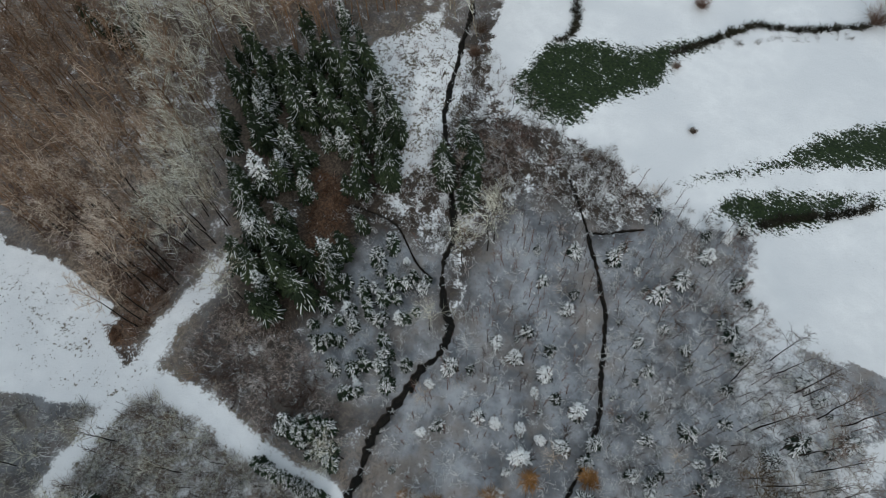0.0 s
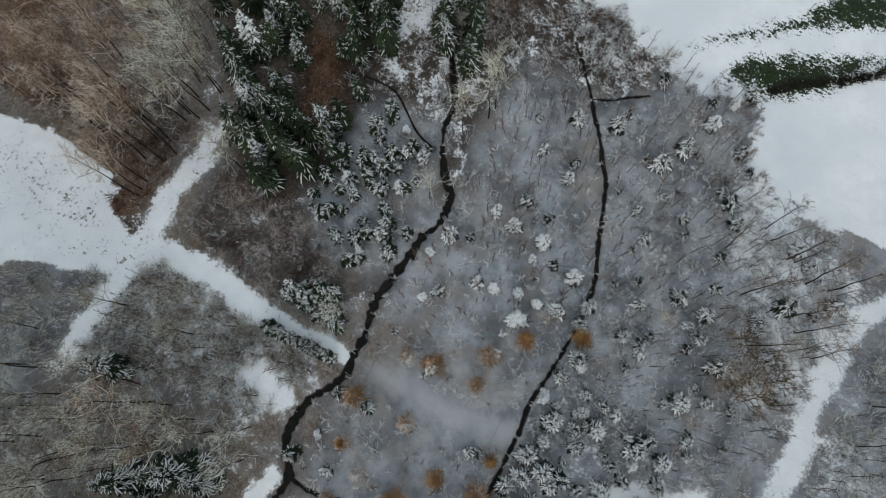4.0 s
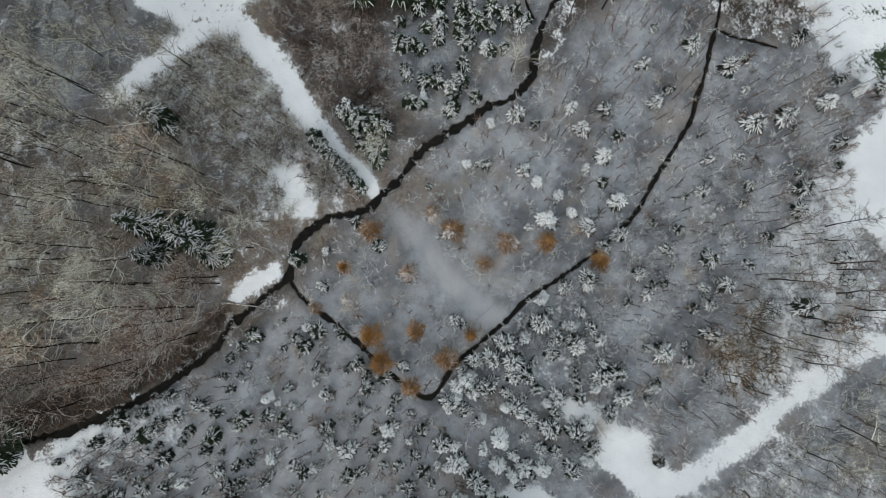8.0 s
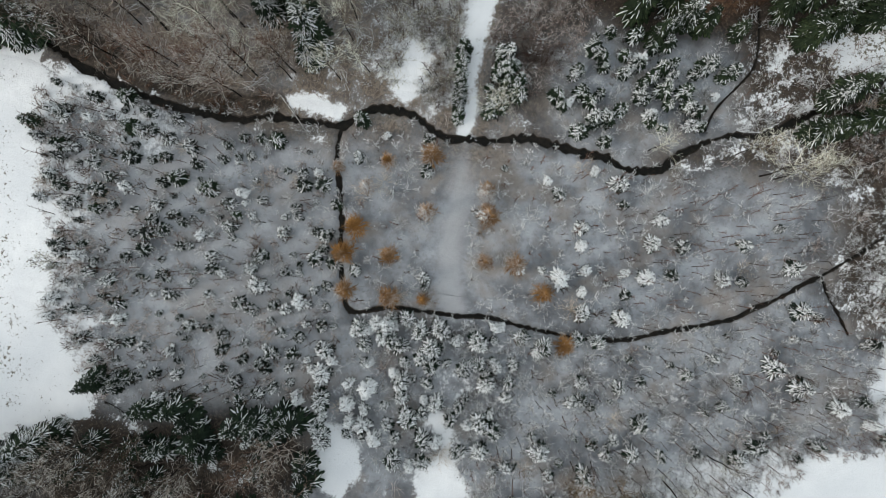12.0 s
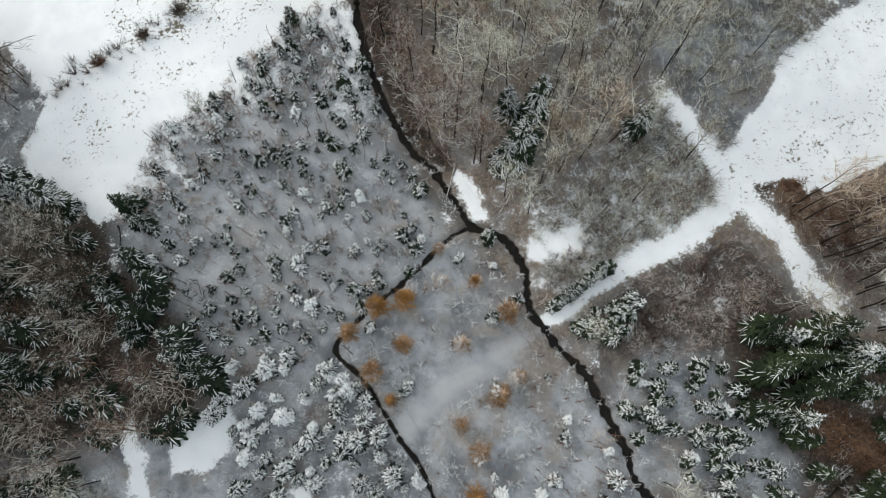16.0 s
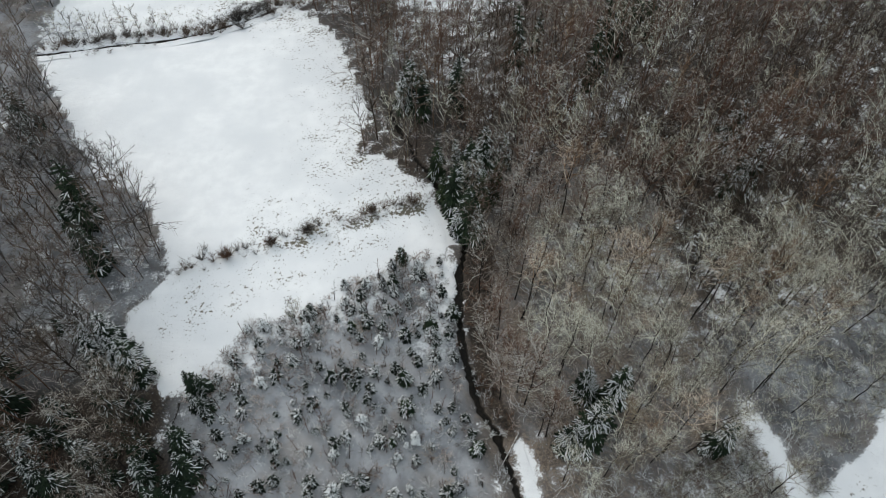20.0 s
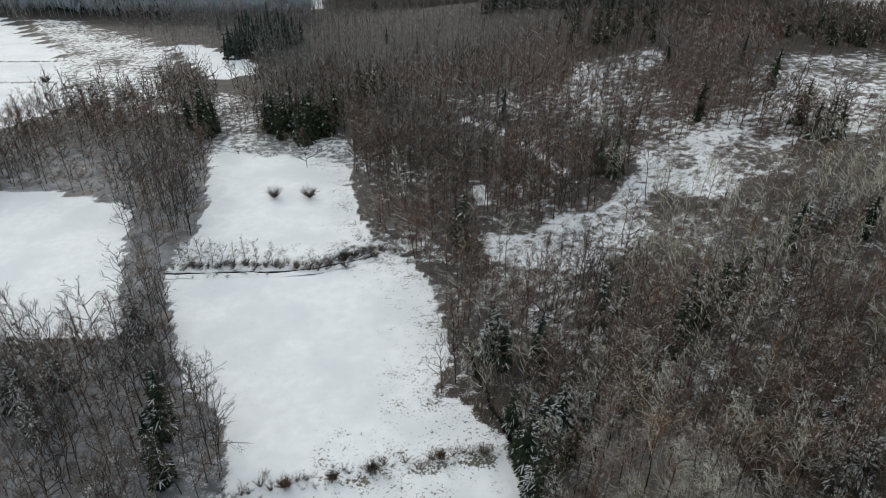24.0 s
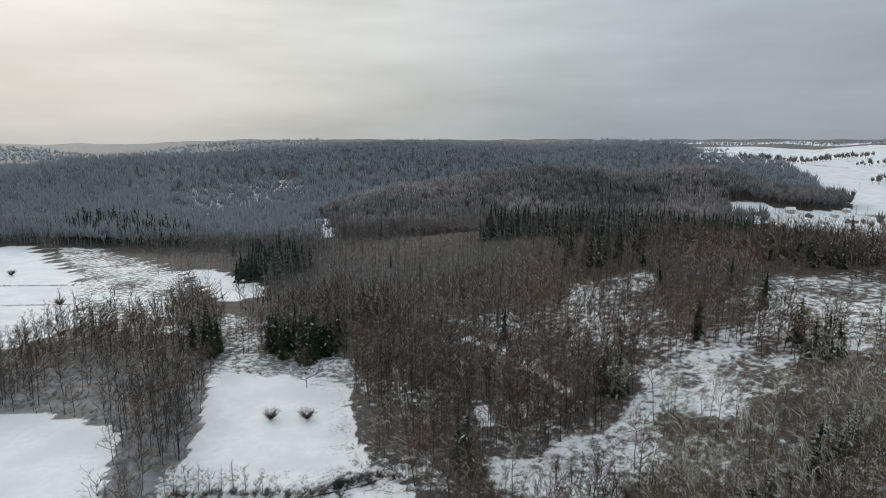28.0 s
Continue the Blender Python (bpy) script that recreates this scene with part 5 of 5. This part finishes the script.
sow(spruces, np.concatenate([np.array([q for q in in_poly(frng, SPRUCE_NW, 4.1, keep=0.9) if inside(np.array([q[0]]), np.array([q[1]]), DEAD_GAP)[0] < 0]), in_poly(frng, SPRUCE_S, 3.8), np.array(CORNER)]), 0.88, frng, 0.3)
bigs = [plant("spruce_tree", *conifer(s, 14, 14, 10, 0.23, 0.5, side=4, jag=0.45, fat=0.75, core=0.42, load=0.58, laden=0.75), "tall spruce with snow on its boughs among bare trees", "spruce", "single spruces", (M_BARK, M_DARKFIR)) for s in (26, 27)]
SPRUCE_SPOTS += [(55.7, 122.6), (83, 87), (23, 97), (122, 184), (144, 186), (135, 191), (-82.5, 133), (-84, 139), (-102, 111), (-99, 112), (-97, 106), (-96, 118), (-104, 104), (-92, 101), (-50, 63), (-47, 61), (-54, 66), (-57, 69)]
sow(bigs, SPRUCE_SPOTS, 1.02, frng, 0.2)
slopespr = [plant("spruce_tree", *conifer(s, 19, 14, 9, 0.19, 0.5, side=2, jag=0.45, fat=0.8, core=0.5, load=0.42, laden=0.3), "tall dark spruce among bare trees on the slope", "spruce", "slope spruces", (M_BARK, M_DARKFIR)) for s in (28, 29)]
sow(slopespr, SLOPE_SPRUCES, 0.95, frng, 0.2)
snowspruce = [plant("snowy_spruce", *conifer(s, 11.5, 12, 10, 0.25, 0.5, side=2, jag=0.5, fat=0.7, core=0.42, load=0.42, laden=0.4), "spruce with branches bent under snow", "spruce", "snowy spruces", (M_BARK, M_MIDSPRUCE)) for s in (31, 32)]
W_SPOTS = [(-48, 50), (-64, 74), (-36.7, 57), (-36.3, 53.6), (-72.7, 66.7), (-60, 55), (-67, 50), (-60.5, 44), (-52, 45), (-58, 88), (-81, 138), (-44.8, 45.5), (-37.9, 46.1), (-36.7, 40.3), (-42.4, 33.4), (-34, 24.5), (-33.8, 20.5), (-59.7, 34), (-52.4, 39.9), (-54, 46.7), (-34.4, 52), (-34.9, 56.5), (-39.9, 17.4), (-62.7, 37), (-65, 31.5), (-36.4, 29.5), (-70, 45), (-60, 55), (-75, 36)]
sow(snowspruce, np.concatenate([np.array(W_SPOTS), in_poly(frng, SPRUCE_W, 6.2, keep=0.85), in_poly(frng, [(-54, 8), (-90, 8), (-90, 22), (-55, 22)], 6.0, keep=0.7)]), 0.8, frng, 0.35)

FAR_SPRUCES = [(66.2, 240.4), (71.5, 239), (155.8, 262.8), (7.6, 187.6), (-141.1, 357.9), (-137, 352), (-118.4, 308.7), (-88.5, 317.5), (-80.3, 308.7), (-70.7, 292.2), (-68.6, 308.6), (-58.2, 300.2), (-55.4, 317.5),
               (-129, 310), (-116, 298), (-115, 306), (-127, 322), (-122, 304), (-119, 314), (-124, 316), (-44, 372), (-35, 378), (-40, 368), (-50, 378), (-121, 503), (-111, 508), (-116, 498), (66, 243), (5.9, 191.7), (-44.6, 383.1), (-36.8, 376.7), (154.5, 247.7), (158.7, 245), (163.9, 244.2), (162, 305.2), (119.4, 283), (-75, 315)]
farspr = [plant("spruce_tree", *conifer(s, 24, 12, 9, 0.17, 0.4, side=0, jag=0.4, fat=1.0, load=0.35, laden=0.14), "tall dark spruce standing among bare trees", "spruce", "far spruces", (M_BARK, M_SPRUCE)) for s in (41, 42)]
GROVE = [(-92, 311), (-81, 293), (-64, 286), (-53, 303), (-58, 320), (-80, 326), (-95, 328)]
sow(farspr, np.concatenate([np.array(FAR_SPRUCES), in_poly(frng, GROVE, 4.8, keep=0.9), in_poly(frng, [(192, 380), (265, 365), (320, 430), (300, 470), (230, 450)], 10, keep=0.6), in_poly(frng, [(76, 418), (127, 384), (152, 464), (89, 480)], 10, keep=0.55)]), 0.78, frng, 0.25)
BAND_R = [(30, 500), (100, 495), (170, 488), (240, 475), (300, 450), (380, 425), (400, 465), (310, 502), (240, 526), (100, 538), (40, 532)]
BAND_L = [(-410, 640), (-346, 622), (-300, 612), (-250, 600), (-260, 640), (-330, 690), (-400, 690)]
BAND_M = [(-155, 452), (-130, 462), (-110, 505), (-130, 545), (-162, 525)]
fp = np.concatenate([in_poly(frng, BAND_R, 5.2), in_poly(frng, BAND_L, 5.2), in_poly(frng, BAND_M, 5.5)])
extra = grid_spots(frng, -200, 420, 250, 1000, 26)
extra = np.stack(extra, 1)
extra = extra[(frng.random(len(extra)) < 0.16 * wood_density(extra[:, 0], extra[:, 1]))]
fs = [both(conifer(s, 22, 5, 5, 0.17, 0.4, side=0, jag=0.3, fat=1.3)) for s in (51, 52)]
mass("spruce_wood", fs, np.concatenate([fp, extra]), 0.9, frng, M_RIDGESPRUCE, "band of dark spruces on the ridge", "woods", 0.4)

# ---- undergrowth ----
urng = np.random.default_rng(5)
poles = [sapling(s, 6.5).arrays() for s in range(5)]
mass("saplings", poles, np.concatenate([in_poly(urng, PLANT, 3.1, keep=0.8), in_poly(urng, MEADOW, 3.6, keep=0.7), in_poly(urng, LOWLAND, 3.2, keep=0.7), in_poly(urng, EAST, 2.7), in_poly(urng, FAR_E, 3.0), in_poly(urng, BANK, 3.0), in_poly(urng, [(21, -14), (24, -25), (26, -44), (27, -59), (14, -60), (1.2, -42), (-5, -28), (2, -16)], 2.6, keep=0.9)]), 0.8, urng, M_SAPLING, "thin leafless saplings standing in the snow", "saplings", 0.4, 0.06)
bushes = [shrub(s, 2.2, 13).arrays() for s in range(6)]
brushes = [brush(s, 1.5).arrays() for s in range(8)]
fine = [shrub(s, 1.2, 14, 0.9, 50).arrays() for s in range(6)]
NW_EDGE = [(112, 4), (84, 1), (74, -2), (72, -15), (100, -10), (130, -4)]
mass("shrubs", bushes, np.concatenate([in_poly(urng, EAST, 3.6, keep=0.7), in_poly(urng, SNOWFIRS, 3.0, keep=0.8), in_poly(urng, MIXFIRS, 3.0, keep=0.8), in_poly(urng, EDGE_E, 3.6, keep=0.6), in_poly(urng, BANK, 2.5), in_poly(urng, REDSHRUB, 2.8, keep=0.6), in_poly(urng, LOWLAND, 3.0, keep=0.6), in_poly(urng, HEDGE_LOW, 3.0), in_poly(urng, HEDGE_STRIP, 2.6, keep=0.6), in_poly(urng, PLANT, 4.4, keep=0.7)]), 0.8, urng, M_SHRUB, "frosted leafless shrubs", "shrubs", 0.4)
mass("frosted_thicket", brushes, np.concatenate([in_poly(urng, BANK, 1.35), in_poly(urng, FAR_E, 1.9), in_poly(urng, LOWLAND, 1.9, keep=0.8), in_poly(urng, THICKETS[1], 1.4), in_poly(urng, MIXFIRS, 2.0), in_poly(urng, N_EDGE, 1.9), in_poly(urng, WEDGE, 2.3, keep=0.8), in_poly(urng, EAST, 2.0, keep=0.6), in_poly(urng, EDGE_E, 2.2, keep=0.6), in_poly(urng, SNOWFIRS, 3.0, keep=0.6)]), 1.0, urng, M_SHRUB, "dense frosted thicket of leafless shrubs", "shrubs", 0.4)
mass("red_thicket", brushes, np.concatenate([in_poly(urng, REDSHRUB, 1.3), in_poly(urng, NW_EDGE, 1.5), in_poly(urng, [(-8, -79), (-12, -70), (-17, -61), (-22, -57), (-25, -62), (-17, -68), (-13, -79)], 1.5), in_poly(urng, OPEN_TOP, 2.2, keep=0.6), in_poly(urng, THICKETS[0], 1.3)]), 1.0, urng, M_SHRUB_RED, "reddish brown frosted thicket beside the track", "shrubs", 0.4)
mass("rusty_thicket", brushes, np.concatenate([in_poly(urng, RUSTY, 1.3, keep=0.8), in_poly(urng, DEAD_GAP, 1.6, keep=0.8), in_poly(urng, DARK_BANK, 1.7, keep=0.8)]), 1.1, urng, M_RUST, "rusty brown leafless thicket at the edge of the wood", "shrubs", 0.4)
mass("low_scrub", fine, np.concatenate([in_poly(urng, MEADOW, 1.7, keep=0.55), in_poly(urng, EAST, 1.8, keep=0.6), in_poly(urng, PLANT, 2.2, keep=0.5), in_poly(urng, CLEARINGS[2], 8.0), in_poly(urng, SLASH, 8.0)]), 1.0, urng, M_TUFT, "dead grass and low scrub sticking out of the snow", "scrub", 0.4)
mass("brown_scrub", brushes, np.concatenate([in_poly(urng, ROUGH_A, 3.2, keep=0.8), in_poly(urng, PURPLE, 2.4), in_poly(urng, CLEARINGS[0], 3.4, keep=0.6), in_poly(urng, CLEARINGS[1], 3.4, keep=0.7), in_poly(urng, NEAR_EDGE, 3.0, keep=0.8), in_poly(urng, WET_A, 4.5, keep=0.6), in_poly(urng, PLANT, 2.6, keep=0.55), in_poly(urng, [(-38, 57), (-28, 68), (-4, 77), (10, 82), (13, 66), (-5, 64), (-28, 50)], 1.9, keep=0.8), in_poly(urng, [(-40, 58), (-33, 30), (-28, 22), (-22, 40), (-30, 66)], 3.0, keep=0.7)]), 1.15, urng, M_SHRUB_RED, "reddish brown leafless scrub in the snow", "scrub", 0.5)

def clear_of_firs(p):
    """Leaves out spots among the clump and hedge of dark firs and on the narrow path between them."""
    return p[(inside(p[:, 0], p[:, 1], CLUMP) < -0.8) & (away(p[:, 0], p[:, 1], [HEDGE[0], HEDGE[-1]]) > 1.7) & (away(p[:, 0], p[:, 1], TRACK_NARROW) > 2.0)]


bare = [tagged(new("bare_shrub", shrub(s, 3.0, 34, 0.8, 62).mesh("bare_shrub", m)), "low spreading leafless shrub with " + t, "shrub", "shrubs of the clearing") for s, m, t in ((101, M_SHRUB, "frosted grey twigs"), (102, M_SHRUB, "frosted grey twigs"), (103, M_TWIG_BROWN, "beige brown twigs"), (104, M_SHRUB_RED, "reddish brown twigs"))]
sow(bare, np.concatenate([in_poly(urng, MEADOW, 6.5, keep=0.55), in_poly(urng, PLANT, 8.0, keep=0.6), in_poly(urng, SNOWFIRS, 8.0, keep=0.5), in_poly(urng, EAST, 8.0, keep=0.5), in_poly(urng, BANK, 6.0, keep=0.7), clear_of_firs(in_poly(urng, REDSHRUB, 5.0, keep=0.8)), in_poly(urng, LOWLAND, 7.0, keep=0.6)]), 0.85, urng, 0.35)
tallshrub = [shrub(s, 3.4, 22, 0.8, 48).arrays() for s in range(110, 116)]
mass("bank_shrubs", tallshrub, clear_of_firs(np.concatenate([in_poly(urng, BANK, 2.7), in_poly(urng, N_EDGE, 3.0), in_poly(urng, FAR_E, 3.4, keep=0.8), in_poly(urng, EDGE_E, 4.0, keep=0.6)])), 0.95, urng, M_TWIG, "beige frosted shrubs on the stream bank", "shrubs", 0.4)
mass("red_shrubs", tallshrub, clear_of_firs(np.concatenate([in_poly(urng, REDSHRUB, 3.0), in_poly(urng, BANK, 3.3, keep=0.8), in_poly(urng, NW_EDGE, 3.2)])), 0.85, urng, M_SHRUB_RED, "reddish brown shrubs beside the track", "shrubs", 0.4)

# ---- single trees, bushes, hedges and tussocks ----
srng = np.random.default_rng(23)
TALL_E = [(-20.8, -49.3), (-24.8, -56.4), (-26.5, -55), (-30.5, -53.5), (-31.9, -53.8), (-27.1, -43.3), (-34.7, -43.9), (-35.2, -51.5), (-38.9, -52.6), (-32.7, -36.5), (-38.2, -39.1), (-42, -40.5), (-37.8, -42.8)]
alders = [plant("alder_tree", *bare_tree(s, 18, 0, 0.50, 0.20, 0.9), "slender leafless alder beside the snowy field", "tree", "alders by the field", (M_BARK, M_TWIG_DARK)) for s in (61, 62)]
sow(alders, TALL_E, 0.9, srng, 0.2)
lone = [plant("bare_tree", *bare_tree(63, 9, 0, 0.2, 0.35), "small leafless tree alone at the plantation's edge", "tree", "", (M_BARK, M_TWIG))]
sow(lone, [(-18, 68.3)], 1.0, srng, 0.0)
brownies = [plant("hornbeam_tree", *bare_tree(64, 9, 0, 0.10, 0.46, 1.5), "bushy brown leafless tree in the young wood", "tree", "brown trees", (M_BARK, M_OCHRE))]
sow(brownies, [(-34, -30.7), (-37.7, -32.2), (-36.1, -27.5), (-32.4, -34), (-30, -36), (-33, -28), (-36, -35), (-30.5, -30)], 0.85, srng, 0.2)
rim = [plant("field_tree", *bare_tree(s, 17, 0, 0.18, 0.38, 2.8), "broad leafless tree along the field's edge", "tree", "field-edge trees", (M_BARK, M_TWIG_DARK)) for s in (65, 66)]
RIM = [(-187, 239), (-190, 250), (-195, 262), (-198, 275), (-202, 286), (-200, 294), (-195, 303), (-188, 311), (-180, 322), (-170, 330), (-160, 335), (-207, 297), (-212, 303), (-152, 338), (-146, 330), (-60, 259), (-137, 409)]
sow(rim, RIM, 1.0, srng, 0.2)
hedge_row = [plant("hedge_tree", *bare_tree(s, 8, 1, 0.22, 0.36), "small frosted leafless tree in the hedge", "tree", "hedge trees", (M_BARK, M_TWIG)) for s in (67, 68)]
sow(hedge_row, [(-83.8, 177), (-79.7, 176.5), (-76.3, 177.5), (-72.4, 177), (-69, 178), (-64.8, 177), (-61.2, 176.9), (-56, 177), (-52, 177), (-87, 178)], 1.0, srng, 0.25)


def bush(name, seed, h, mat, label, n=130):
    g = shrub(seed, h, n, 1.5, 44)
    return tagged(new(name, g.mesh(name, mat)), label, "bush", "lone bushes")


for k, (bx, by, h) in enumerate([(-67.4, 228.6, 5.5), (-53.2, 228.5, 6), (-251, 395, 6), (-343, 484, 6), (-12, -144.9, 6.5), (22.8, -128.2, 3.5), (19.4, -108.2, 1.8), (8.4, -94.1, 1.3), (61.8, -92.5, 4.0), (58.9, -85.9, 3.0), (-14.9, 92.2, 3), (0.2, 95.7, 2.5), (-32.8, 88, 3), (-23, 90, 2.5), (9.6, 96.8, 3)]):
    b = bush("field_bush", 70 + k, h, M_TWIG_DARK, "dark leafless bush standing alone in the snowy field")
    b.matrix_basis = stand(bx, by, k)


def strew(line, step, wide, rng):
    """Spots scattered along a line."""
    pts = np.array(rounded(line, 2))
    out = []
    for a, b in zip(pts, pts[1:]):
        for i in range(max(1, int(np.hypot(*(b - a)) / step))):
            q = a + (b - a) * rng.random()
            out.append(q + rng.normal(0, wide, 2))
    return np.array(out)


HEDGE_NE = [(15, -119), (8, -125), (-2, -133), (-10, -139)]
HEDGE_NE2 = [(47, -115), (44, -105)]
FIELD_HEDGES = [[(21.9, -111.8), (15.3, -121.3), (9.7, -130.4), (4.7, -131.5), (-3.7, -137.2), (-11.8, -143.7)], [(50, -117), (48.3, -113.7), (43.1, -104.9), (45.5, -100.1)], [(-12.1, -80.6), (-16.7, -85.8), (-23.7, -91.2), (-28.7, -97.5)]]
RUSHES = [([(15.5, 28), (17, 41), (14.3, 58)], 1.2), (STREAM_SIDE, 0.5), (STREAM_MAIN[:22], 1.2)]
tuss = [shrub(s, 0.9, 12, 0.9, 60).arrays() for s in range(5)]
tspots = []
for line, wide in RUSHES:
    p = strew(line, 0.55, wide * 0.8, srng)
    keepit = np.ones(len(p), bool)
    for pts, w in STREAMS:
        keepit &= away(p[:, 0], p[:, 1], rounded(pts)) > w + 0.1
    tspots.append(p[keepit])
mass("bank_tussocks", tuss, np.concatenate(tspots + [strew(HEDGE_NE, 0.7, 0.5, srng), strew(HEDGE_NE2, 0.7, 0.5, srng)]), 1.0, srng, M_SHRUB, "dead grass tussocks hanging over the stream banks", "grass", 0.4)
mass("hedge_scrub", [shrub(s, 3.2, 18, 1.3).arrays() for s in range(5)], np.concatenate([strew([(-89, 174.5), (-68, 176), (-48, 175.5), (-38, 178.5), (-27, 183), (-20, 188)], 0.55, 1.1, srng), strew([(-46, 173), (-36, 176.5), (-27, 181), (-20, 186), (-12, 184)], 0.5, 1.5, srng), strew([(-43, 86), (-33, 88), (-20, 91), (-8, 93.6), (0, 95.7), (9.6, 96.8)], 2.2, 0.9, srng), strew([(-90, 136), (-106, 135), (-123, 136.5), (-180, 138)], 0.8, 1.2, srng)]), 0.8, srng, M_TWIG_ASH, "low leafless hedge between the snowy fields", "hedge", 0.4)

mass("field_hedge", [shrub(s, 1.5, 18, 1.6, 55).arrays() for s in range(5)], np.concatenate([strew(q, 0.28, 0.35, srng) for q in FIELD_HEDGES]), 0.9, srng, M_HEDGE, "low dark hedge along the ditch in the snowy field", "hedge", 0.4)

# fallen trunks
M_LOG = plant_material("weathered_log", (0.14, 0.12, 0.10), (0.30, 0.27, 0.235), 0.2, 0.3, frost=(0.7, 0.71, 0.72))
M_LOG_DARK = plant_material("wet_log", (0.016, 0.013, 0.011), (0.05, 0.042, 0.035), 0.05, 0.3)


def log(a, b, r, mat, label, lift):
    g = Geo()
    za, zb = float(relief(*a)), float(relief(*b))
    p, q = Vector((*a, za + lift)), Vector((*b, zb + lift))
    mid = p.lerp(q, 0.55) + Vector((0.15, 0.1, -0.05))
    g.stem(p, mid, r, r * 0.8, 8)
    g.stem(mid, q, r * 0.8, r * 0.35, 8)
    for t, sg in ((0.62, 1), (0.75, -1), (0.88, 1)):
        o = p.lerp(q, t)
        d = (q - p).normalized()
        g.stem(o, o + d * 0.8 + Vector((-d.y, d.x, 0.3)) * sg * 0.8, r * 0.35, 0, 4)
    tagged(new("fallen_log", g.mesh("fallen_log", mat)), label, "log")


log((20.9, 39), (15.4, 32.4), 0.16, M_LOG, "pale fallen trunk lying across the brook", 0.14)
log((-39.9, 54.9), (-40.8, 51.0), 0.22, M_LOG_DARK, "dark wet log lying in the snow", 0.18)

# ---- village on the plateau ----
def plain(name, col, rough=0.8, var=0.15):
    m, n, l, b = material(name, rough)
    z = noise_at(n, l, 1.5, 3, 0.6, world_pos(n))
    l.new(mixed(n, l, ranged(n, l, z, 0.3, 0.7), tuple(c * (1 - var) for c in col), tuple(min(1, c * (1 + var)) for c in col)), b.inputs["Base Color"])
    return m


M_WALL, M_WALL_B, M_ROOF = plain("render_wall", (0.55, 0.52, 0.46)), plain("brick_wall", (0.19, 0.155, 0.13)), plain("snowy_roof", (0.76, 0.78, 0.80), 0.7, 0.05)
M_PANE, M_BRICK = plain("window_glass", (0.03, 0.035, 0.04), 0.15), plain("chimney_brick", (0.25, 0.13, 0.09))


def box_mesh(name, x0, x1, y0, y1, z0, z1, mat):
    v = [(x, y, z) for z in (z0, z1) for y in (y0, y1) for x in (x0, x1)]
    f = [(0, 2, 3, 1), (4, 5, 7, 6), (0, 1, 5, 4), (2, 6, 7, 3), (0, 4, 6, 2), (1, 3, 7, 5)]
    return mesh_from(name, v, f, mat)


def house(w, d, h, rise, mat, label):
    e = new("house")
    tagged(e, label, "house", "village houses")
    # walls with gables
    v = [(-w, -d, -1), (w, -d, -1), (w, d, -1), (-w, d, -1), (-w, -d, h), (w, -d, h), (w, d, h), (-w, d, h), (-w, 0, h + rise), (w, 0, h + rise)]
    f = [(0, 1, 5), (0, 5, 4), (1, 2, 6), (1, 6, 5), (2, 3, 7), (2, 7, 6), (3, 0, 4), (3, 4, 7), (5, 6, 9), (7, 4, 8)]
    part("wall", mesh_from("wall", v, f, mat), e)
    o, t = 0.5, 0.35
    v = [(sx * (w + o), sy * (d + o), h - o * rise / d + k) for k in (0.02, t) for sy in (-1, 1) for sx in (-1, 1)] + [(sx * (w + o), 0, h + rise + k) for k in (0.02, t) for sx in (-1, 1)]
    f = [(4, 5, 11, 10), (6, 10, 11, 7), (0, 8, 9, 1), (2, 3, 9, 8), (0, 1, 5, 4), (2, 6, 7, 3), (0, 4, 10, 8), (2, 8, 10, 6), (1, 9, 11, 5), (3, 7, 11, 9)]
    roof = part("roof", mesh_from("roof", v, f, M_ROOF), e, "roof under a sheet of snow")
    ch = new("chimney", box_mesh("chimney", w * 0.3, w * 0.3 + 0.8, -0.4, 0.4, h + rise * 0.6, h + rise + 1.1, M_BRICK))
    ch.parent = roof
    for sx in (-0.6, 0.0, 0.6):
        for z in (1.0, 3.6):
            if z + 1.3 < h:
                part("window", box_mesh("window", sx * w - 0.6, sx * w + 0.6, -d - 0.06, -d + 0.05, z, z + 1.3, M_PANE), e)
    return e


VILLAGE_SPOTS = [(355, 697, 0.2), (394, 704, -0.3), (440, 696, 0.1), (438, 663, 0.5), (454, 659, -0.2), (398, 646, 0.3), (408, 690, 0.9), (485, 746, 0.1), (560, 1000, 0.4), (545, 1020, -0.3)]
big = house(11, 6, 4.5, 4.0, M_WALL_B, "long farm building with a snow-covered roof")
small = house(6, 4.5, 5.4, 3.4, M_WALL, "pale village house with a snow-covered roof")
for k, (hx, hy, a) in enumerate(VILLAGE_SPOTS):
    t = big if k % 3 == 0 else small
    m = stand(hx, hy, a, 0.78)
    if k < 2:
        t.matrix_basis = m
    else:
        copy_thing(t, m)
vtrees = [plant("orchard_tree", *bare_tree(s, 9, 2, 0.25, 0.4), "leafless orchard tree among the village houses", "tree", "orchard trees", (M_BARK, M_FAR)) for s in (81, 82)]
sow(vtrees, [(365, 682), (385, 668), (410, 668), (436, 662), (448, 652), (470, 690), (480, 720), (500, 750), (520, 760), (455, 700), (540, 830), (490, 640), (505, 655), (600, 950), (640, 960), (580, 900)], 1.0, srng, 0.3)

# ---- weedy field boundaries far off ----
lines = np.concatenate([strew([(-330, 448), (-298, 448), (-272, 449.5)], 0.8, 0.5, srng), strew([(-300, 392.5), (-266, 394.5), (-243, 396)], 1.0, 0.5, srng)])
mass("boundary_weeds", tuss, lines, 1.5, srng, M_TWIG_DARK, "dead weeds along a boundary in the snowy field", "grass", 0.4)
